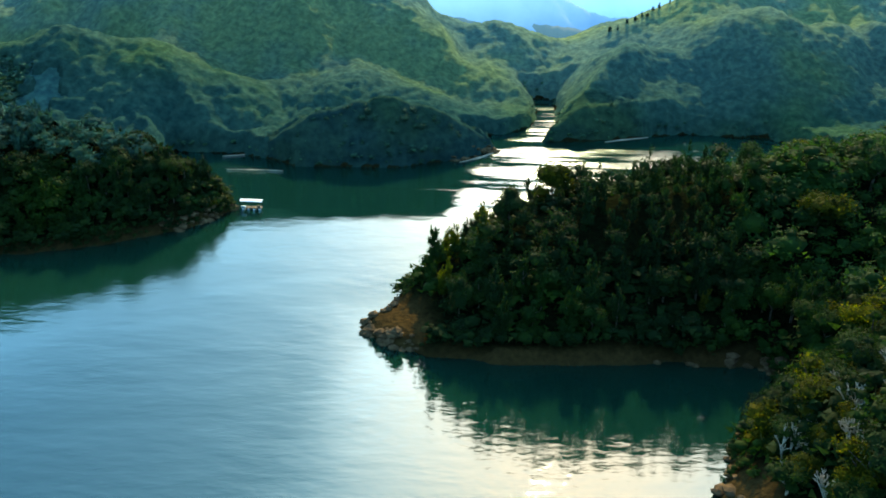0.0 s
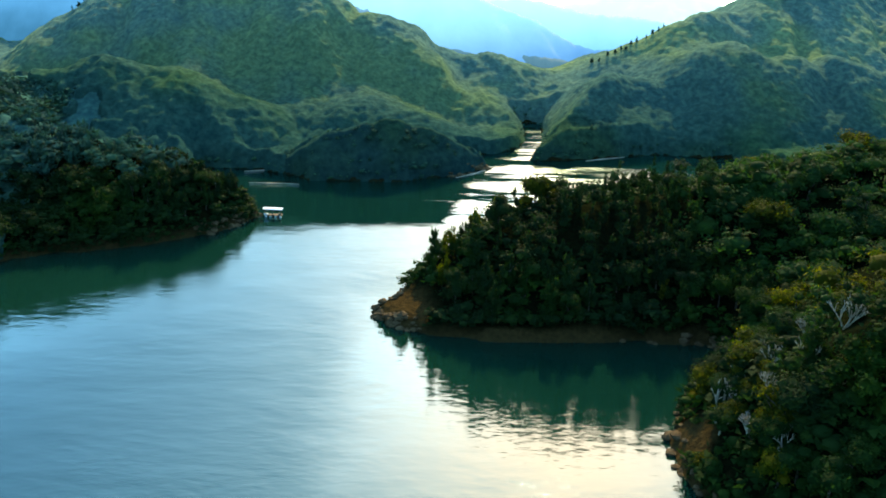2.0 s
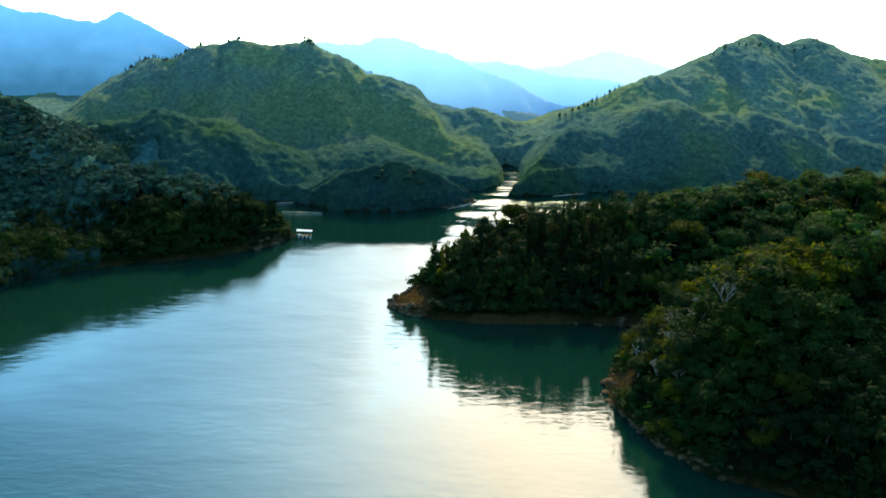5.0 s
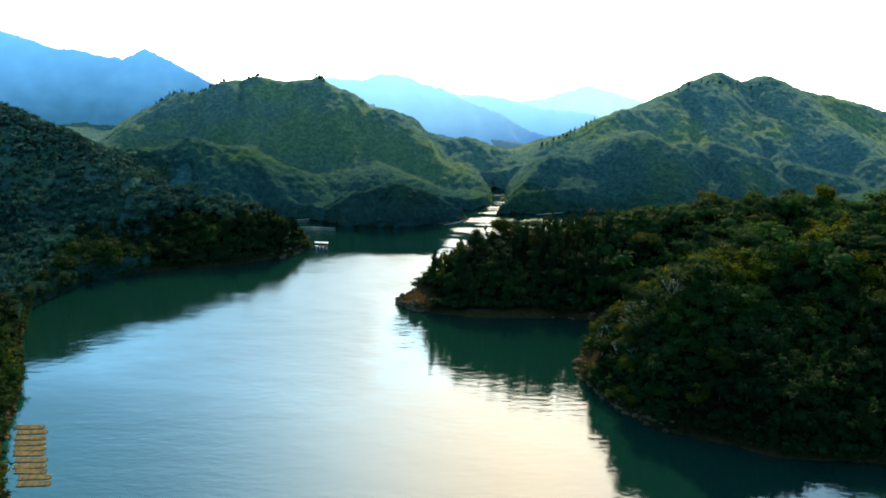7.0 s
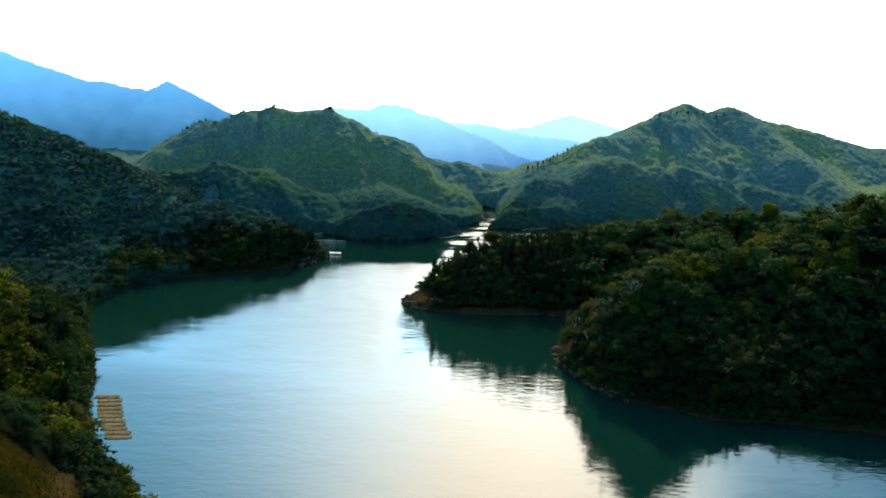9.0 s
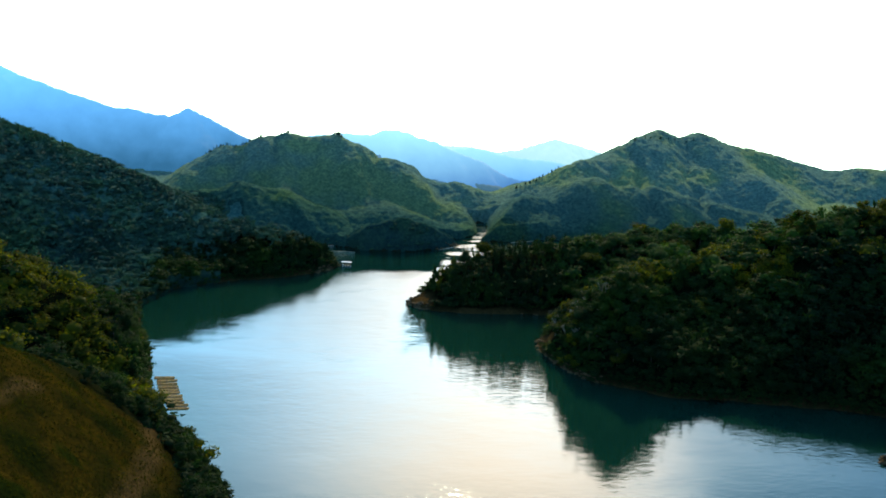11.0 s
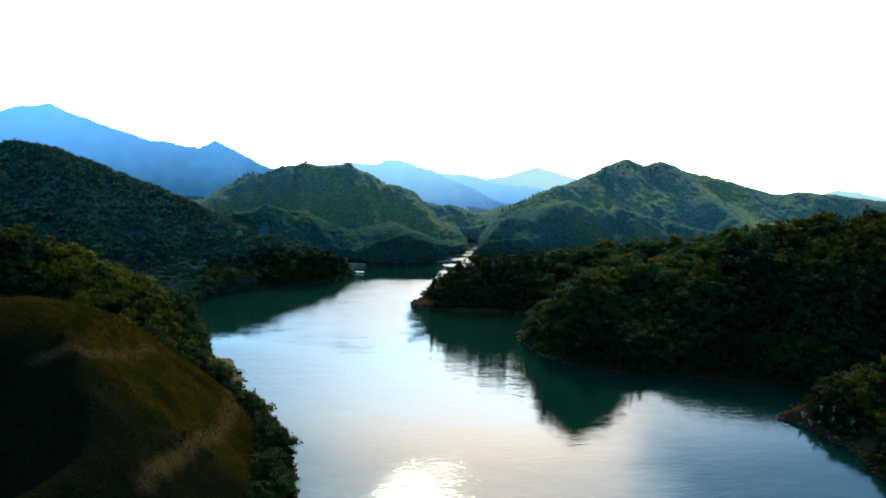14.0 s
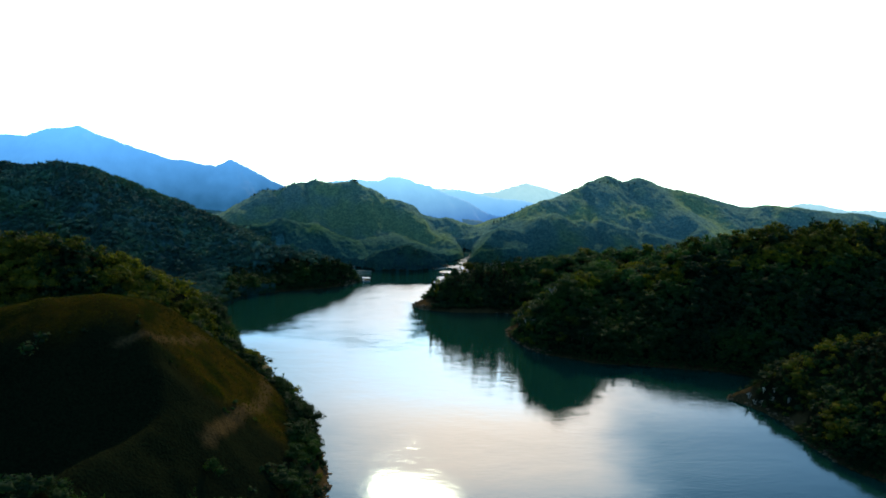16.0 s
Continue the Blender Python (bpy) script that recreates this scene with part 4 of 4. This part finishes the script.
def plant_edges():
    """Low growth that hangs over the waterline."""
    x, y, rng = scatter(-110, 150, -110, 235, 1.7, 41)
    keep = rng.rand(x.size) < np.interp(y, [130, 235], [0.85, 1.0])
    x, y = x[keep], y[keep]
    z, d, knoll = land(x, y)
    steep = land(x, y + 1.0)[0] - land(x, y - 1.0)[0]
    steep = np.hypot(steep, land(x + 1.0, y)[0] - land(x - 1.0, y)[0]) / 2
    ok = (d > 0.05) & ((d < 3.0) | ((steep > 0.38) & (d < np.where(y > 166, 3.0, 15.0)) & (rng.rand(x.size) < np.interp(steep, [0.38, 0.8], [0.5, 1.0])))) & (knoll < 0.2) & ~((x > 2) & (y > 180) & (x < 14) & (y < 200))
    bare = ((x < -38) & (y < -28)) | ((x > 102) & (x < 126) & (y < 16) & (y > -24))      # stony ends of the banks
    ok &= ~(bare & (rng.rand(x.size) < 0.8)) & (bare_earth(x, y) < rng.uniform(0.05, 0.6, x.size))
    x, y, z, d = x[ok], y[ok], z[ok], d[ok]
    # a closer fringe right at the water
    x3, y3, rng = scatter(-100, 130, -80, 170, 0.95, 47)
    z3, d3, k3 = land(x3, y3)
    ok = (d3 > 0.0) & (d3 < 1.5) & (bare_earth(x3, y3) < 0.3) & ~(((x3 < -38) & (y3 < -28)) | ((x3 > 102) & (y3 < 16) & (y3 > -24))) & ~((x3 < 0) & (x3 > -12) & (y3 > 108) & (y3 < 118))
    x, y, z, d = np.concatenate([x, x3[ok]]), np.concatenate([y, y3[ok]]), np.concatenate([z, z3[ok]]), np.concatenate([d, d3[ok]])
    h = rng.uniform(1.2, 2.9, x.size) * np.interp(d, [0.05, 2, 6], [0.5, 1.0, 1.25]) * np.interp(y, [60, 160, 185, 230], [1.0, 0.95, 0.8, 0.45])
    near = y < 166
    wood_stuff("bank_scrub", "dark low scrub hanging over the waterline", *(a[near] for a in (x, y, z, h)), ["low", "low", "low"], M_LEAF, 28, 0.14, 43)
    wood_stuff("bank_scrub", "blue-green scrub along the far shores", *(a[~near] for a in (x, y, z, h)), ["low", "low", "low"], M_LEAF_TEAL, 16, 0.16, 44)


plant_near()
plant_far()
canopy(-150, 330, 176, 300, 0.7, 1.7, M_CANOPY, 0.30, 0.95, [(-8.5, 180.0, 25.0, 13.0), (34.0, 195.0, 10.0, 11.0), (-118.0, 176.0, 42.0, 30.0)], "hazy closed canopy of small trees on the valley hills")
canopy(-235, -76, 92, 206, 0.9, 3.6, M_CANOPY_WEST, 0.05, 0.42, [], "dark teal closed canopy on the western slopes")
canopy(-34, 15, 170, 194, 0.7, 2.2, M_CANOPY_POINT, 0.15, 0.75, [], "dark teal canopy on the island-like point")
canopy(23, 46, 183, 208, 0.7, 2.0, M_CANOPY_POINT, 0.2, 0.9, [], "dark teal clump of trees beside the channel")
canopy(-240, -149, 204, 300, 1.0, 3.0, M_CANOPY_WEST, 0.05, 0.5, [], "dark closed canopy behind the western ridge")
plant_edges()


# ---- skyline trees ----
def plant_skyline():
    rng = np.random.RandomState(31)
    rows = [(-103, -76, 250, 250, 26, "thin tree on the crest of the twin-topped hill"), (-68, -62, 250, 250, 5, "small tree on the western of two tops"), (-44, -39, 250, 250, 5, "small tree on the eastern of two tops"),
            (44, 66, 242, 249, 12, "thin tree on the hill crest east of the channel"),
            (100, 150, 268, 288, 10, "small tree on the eastern summit")]
    for x0, x1, y0, y1, count, label in rows:
        t = (np.arange(count) + rng.uniform(-0.3, 0.3, count)) / count
        x, y = x0 + (x1 - x0) * t, y0 + (y1 - y0) * t + rng.uniform(-1, 1, count)
        z, d, k = land(x, y)
        for i in range(count):
            tree("tall" if rng.rand() < 0.5 else "broad", rng.randint(9), 2, x[i], y[i], z[i] + 0.5, rng.uniform(1.5, 2.6), rng.uniform(0, 360), rng.uniform(0.6, 0.9), label, "tree", "trees on the skyline")


plant_skyline()


def plant_tongue():
    """Olive shrubs on the low tongue of land beside the pontoon."""
    rng = np.random.RandomState(77)
    for k in range(22):
        x, y = rng.uniform(-46, -36.5), rng.uniform(148, 159)
        z, d, kn = (float(a[0]) for a in land(np.array([x]), np.array([y])))
        if d > 0.6:
            tree("low", rng.randint(9), 1 if rng.rand() < 0.6 else 3, x, y, z - 0.15, rng.uniform(1.2, 2.2), rng.uniform(0, 360), rng.uniform(1.0, 1.5),
                 "olive-green shrub on the low tongue of land", "shrub", "shrubs beside the pontoon")


plant_tongue()


# ---- shrubs round the grassy knoll ----
def plant_knoll():
    rng = np.random.RandomState(12)
    made = 0
    for k in range(1500):
        x, y = rng.uniform(-120, -44), rng.uniform(-80, -5)
        z, d, kn = (float(a[0]) for a in land(np.array([x]), np.array([y])))
        edge = 1.0 < d < 7.5 and (y > -34 or rng.rand() < 0.3)
        if not edge and not (kn > 0.1 and rng.rand() < (0.10 if kn < 0.8 else 0.0)):
            continue
        tree("low", rng.randint(9), rng.rand() < 0.15, x, y, z - 0.15, rng.uniform(1.3, 2.8) if edge else rng.uniform(0.8, 1.5), rng.uniform(0, 360), rng.uniform(0.8, 1.3),
             "leafy green shrub on the shoulder of the grassy knoll", "shrub", "shrubs on the knoll")
        made += 1
        if made > 110:
            break


plant_knoll()


def grass():
    """Tufts of long dry grass over the knoll."""
    rng = np.random.RandomState(14)
    x, y = rng.uniform(-150, -44, 52000), rng.uniform(-85, -5, 52000)
    z, d, k = land(x, y)
    ok = (k > 0.2) & (rng.rand(x.size) < k)
    x, y, z = x[ok][:12000], y[ok][:12000], z[ok][:12000]
    n = x.size
    vs, fs = [], []
    for b in range(5):
        a, lean, h = rng.uniform(0, 6.28, n), rng.uniform(0.1, 0.4, n), rng.uniform(0.2, 0.55, n)
        w = 0.06
        ca, sa = np.cos(a), np.sin(a)
        base = np.stack([x + 0.1 * ca, y + 0.1 * sa, z - 0.05], 1)
        side = np.stack([-sa * w, ca * w, 0 * a], 1)
        tip = base + np.stack([ca * lean, sa * lean, h], 1)
        vs.append(np.stack([base - side, base + side, tip], 1).reshape(-1, 3))
        fs.append(np.arange(n * 3).reshape(-1, 3) + b * n * 3)
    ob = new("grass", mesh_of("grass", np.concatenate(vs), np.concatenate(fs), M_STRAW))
    tagged(ob, "long dry brown grass on the bare knoll", "grass", kind="stuff")


grass()


# ---- rocks and boulders along the banks ----
def bank_rocks():
    rng = np.random.RandomState(17)
    vs, fs, base = [], [], 0
    spots = [(-10, -2, 104, 122, 70), (29, 45, 48, 106, 150), (103, 122, -50, 14, 90), (-60, -38, -70, 5, 110), (-84, -60, 8, 60, 60), (-46, -34, 140, 160, 50), (3, 14, 180, 192, 40)]
    for x0, x1, y0, y1, count in spots:
        x, y = rng.uniform(x0, x1, 4000), rng.uniform(y0, y1, 4000)
        z, d, k = land(x, y)
        ok = np.where((d > -0.5) & (d < 1.3))[0][:count]
        for i in ok:
            r = rng.uniform(0.25, 0.95)
            v = ICO1_V * rng.uniform(0.7, 1.15, (len(ICO1_V), 1)) * np.array([1.2, 1.0, 0.65]) * r
            vs.append(v + np.array([x[i], y[i], max(z[i], -0.1) + 0.1 * r]))
            fs.append(ICO1_F + base)
            base += len(v)
    ob = new("bank_rocks", mesh_of("bank_rocks", np.concatenate(vs), np.concatenate(fs), M_ROCK))
    tagged(ob, "brown weathered rocks strewn along the waterline", "rocks", kind="stuff")


bank_rocks()


# ---- bleached dead shrubs on the south-eastern spur ----
def twig_mesh(seed):
    rng = random.Random(seed)
    bm = bmesh.new()
    def limb(p, way, length, r, depth):
        q = p + way * length
        rot_ = way.to_track_quat("Z", "Y").to_matrix().to_4x4()
        res = bmesh.ops.create_cone(bm, cap_ends=True, segments=5, radius1=r, radius2=r * 0.6, depth=length)
        bmesh.ops.transform(bm, matrix=Matrix.Translation((p + q) / 2) @ rot_, verts=res["verts"])
        if depth:
            for k in range(3):
                w = (way + Vector((rng.uniform(-0.7, 0.7), rng.uniform(-0.7, 0.7), rng.uniform(-0.1, 0.5)))).normalized()
                limb(q, w, length * rng.uniform(0.55, 0.8), r * 0.6, depth - 1)
    for k in range(4):
        limb(Vector((0, 0, -0.1)), Vector((rng.uniform(-0.6, 0.6), rng.uniform(-0.6, 0.6), 1)).normalized(), 0.9, 0.075, 3)
    me = bpy.data.meshes.new("dead_shrub")
    bm.to_mesh(me)
    bm.free()
    me.materials.append(M_DRYWOOD)
    return me


TWIGS = [twig_mesh(3), twig_mesh(4)]
rng_ = random.Random(9)
for x_, y_ in ((110.5, 2.0), (111.5, -1.0), (113.5, -3.0), (115.0, 0.5), (116.5, -5.0), (118.0, -2.0), (120.5, -8.5), (37.5, 71.0), (39.5, 67.5), (40.0, 74.0), (36.0, 78.5), (38.5, 81.0), (42.0, 79.0), (44.5, 76.0), (45.5, 70.5), (47.0, 82.5), (43.0, 84.0), (50.5, 80.5), (41.5, 71.5), (35.0, 74.5)):
    zz_ = float(land(np.array([x_]), np.array([y_]))[0][0])
    ob_ = new("dead_shrub", rng_.choice(TWIGS))
    ob_.matrix_world = pose(x_, y_, zz_, 0, 0, rng_.uniform(0, 360)) @ Matrix.Scale(rng_.uniform(0.9, 1.5) if x_ > 60 else rng_.uniform(1.5, 2.3), 4)
    tagged(ob_, "bare bleached dead shrub on the stony bank", "dead shrub", "dead shrubs on the banks")


# ---- bamboo rafts moored side by side ----
def tube(name, length, radius, sides=8):
    bm = bmesh.new()
    bmesh.ops.create_cone(bm, cap_ends=True, segments=sides, radius1=radius, radius2=radius * 0.85, depth=length)
    bmesh.ops.rotate(bm, verts=bm.verts, matrix=Matrix.Rotation(math.pi / 2, 3, "Y"))
    me = bpy.data.meshes.new(name)
    bm.to_mesh(me)
    bm.free()
    return me


POLE, BAR = tube("pole", 5.2, 0.12), tube("crossbar", 1.6, 0.06)
POLE.materials.append(M_BAMBOO)
BAR.materials.append(M_TIMBER)
rng_ = random.Random(21)
raft_ = new("bamboo_raft")
raft_.empty_display_size = 0.3
for k_ in range(6):
    p_ = part("pole", POLE, raft_)
    p_.matrix_world = pose(rng_.uniform(-0.25, 0.25), -0.60 + 0.24 * k_, 0.04 + rng_.uniform(-0.01, 0.01), 0, 0, rng_.uniform(-0.6, 0.6))
for x_ in (-1.9, -0.1, 1.8):
    b_ = part("crossbar", BAR, raft_, "dark wooden crossbar")
    b_.matrix_world = pose(x_, 0, 0.17, 0, 0, 90)
tagged(raft_, "weathered yellow bamboo raft moored by the shore", "raft", "moored bamboo rafts")
raft_.matrix_world = pose(-77.3, 47.6, 0.02, 0, 0, 3)
for k_ in range(1, 11):
    copy_thing(raft_, pose(-77.3 + 0.75 * k_ + rng_.uniform(-0.45, 0.35), 47.6 - 1.88 * k_ + rng_.uniform(-0.12, 0.12), 0.02, 0, 0, 3 + rng_.uniform(-3.5, 3.5)))


# ---- roofed pontoon by the western woods ----
def box_mesh(name, sx, sy, sz, mat, bevel=0.03):
    bm = bmesh.new()
    bmesh.ops.create_cube(bm, size=1.0)
    bmesh.ops.scale(bm, verts=bm.verts, vec=(sx, sy, sz))
    bmesh.ops.bevel(bm, geom=bm.edges[:], offset=bevel, segments=1, affect="EDGES")
    me = bpy.data.meshes.new(name)
    bm.to_mesh(me)
    bm.free()
    me.materials.append(mat)
    return me


def build_pontoon():
    root = new("pontoon_boat")
    root.empty_display_size = 0.3
    part("deck", box_mesh("deck", 5.6, 1.7, 0.16, M_TIMBER), root).location = (0, 0, 0.42)
    drum = tube("float", 1.6, 0.28, 12)
    drum.materials.append(M_FLOAT)
    for x in (-2.2, -0.75, 0.75, 2.2):
        f = part("float", drum, root, "pale plastic float under the deck")
        f.matrix_world = pose(x, 0, 0.12, 0, 0, 90)
    post = box_mesh("post", 0.12, 0.12, 1.9, M_TIMBER, 0.015)
    for x in (-2.3, 0.0, 2.3):
        for y in (-0.75, 0.75):
            part("post", post, root).location = (x, y, 1.44)
    # low curved roof of tin sheet
    nx, xs = 13, np.linspace(-0.95, 0.95, 13)
    top = [(s, y, 2.42 + 0.22 * (1 - (y / 0.95) ** 2)) for s in (-3.0, 3.0) for y in xs]
    low = [(s, y, z - 0.07) for s, y, z in top]
    v = top + low
    f = []
    for i in range(nx - 1):
        f += [(i, i + nx, i + nx + 1, i + 1), (2 * nx + i, 2 * nx + i + 1, 3 * nx + i + 1, 3 * nx + i), (i, i + 1, 2 * nx + i + 1, 2 * nx + i), (nx + i, 3 * nx + i, 3 * nx + i + 1, nx + i + 1)]
    f += [(0, 2 * nx, 3 * nx, nx), (nx - 1, 2 * nx - 1, 4 * nx - 1, 3 * nx - 1)]
    part("roof", mesh_of("roof", v, f, M_ROOF), root, "pale curved tin roof")
    part("bench", box_mesh("bench", 1.3, 0.5, 0.45, M_FLOAT), root, "pale bench under the roof").location = (-2.1, -0.45, 0.74)
    part("locker", box_mesh("locker", 0.8, 0.7, 0.6, M_TIMBER), root, "grey wooden locker on the deck").location = (2.0, -0.4, 0.86)
    root.matrix_world = pose(-32.6, 155.0, 0.0, 0, 0, -4) @ Matrix.Scale(0.66, 4)
    tagged(root, "small pontoon boat with pale curved roof beside the bank", "boat")


build_pontoon()


# ---- sand bars that the low water has bared, and two pale bars in the cove ----
def sand_bar(name, line, width, label):
    """A low rounded bar of sand along a line in the plan."""
    v, f = [], []
    n, m = len(line), 7
    for i, (x, y) in enumerate(line):
        a, b = line[max(i - 1, 0)], line[min(i + 1, n - 1)]
        way = Vector((b[0] - a[0], b[1] - a[1], 0)).normalized()
        side = Vector((-way.y, way.x, 0))
        w = width * (0.35 + 0.65 * math.sin(math.pi * (i + 0.5) / n)) * (0.8 + 0.9 * noise.noise((x * 0.4, y * 0.4, 0)))
        for k in range(m):
            u = -1 + 2 * k / (m - 1)
            v.append((x + side.x * u * w, y + side.y * u * w, 0.2 * (1 - u * u) - 0.08))
    for i in range(n - 1):
        for k in range(m - 1):
            q = i * m + k
            f.append((q, q + m, q + m + 1, q + 1))
    tagged(new(name, mesh_of(name, v, f, M_SAND, True)), label, "sand bar", kind="structure")


def bend(a, b, sag, count=14):
    return [(a[0] + (b[0] - a[0]) * t, a[1] + (b[1] - a[1]) * t + sag * math.sin(math.pi * t)) for t in (i / (count - 1) for i in range(count))]


sand_bar("sand_bank_point", bend((4.5, 180.6), (13.4, 188.8), -0.8), 0.7, "narrow sand spit off the wooded point")
sand_bar("sand_bank_east", bend((36, 194.6), (46, 198.2), 0.3), 0.6, "pale beach at the foot of the eastern hill")
# two pale bars where thin streaks lie on the water
sand_bar("pale_bar_cove", bend((-41.0, 174.2), (-30.0, 174.0), 0.25), 0.35, "thin pale bar on the water of the western cove")
sand_bar("pale_bar_shore", bend((-47.0, 170.0), (-42.3, 170.0), 0.15), 0.3, "short pale bar on the water beside the western bank")
sand_bar("sand_bank_beach", bend((-43.5, 181.8), (-32.5, 187.0), -0.8), 0.5, "curved pale beach at the head of the cove")
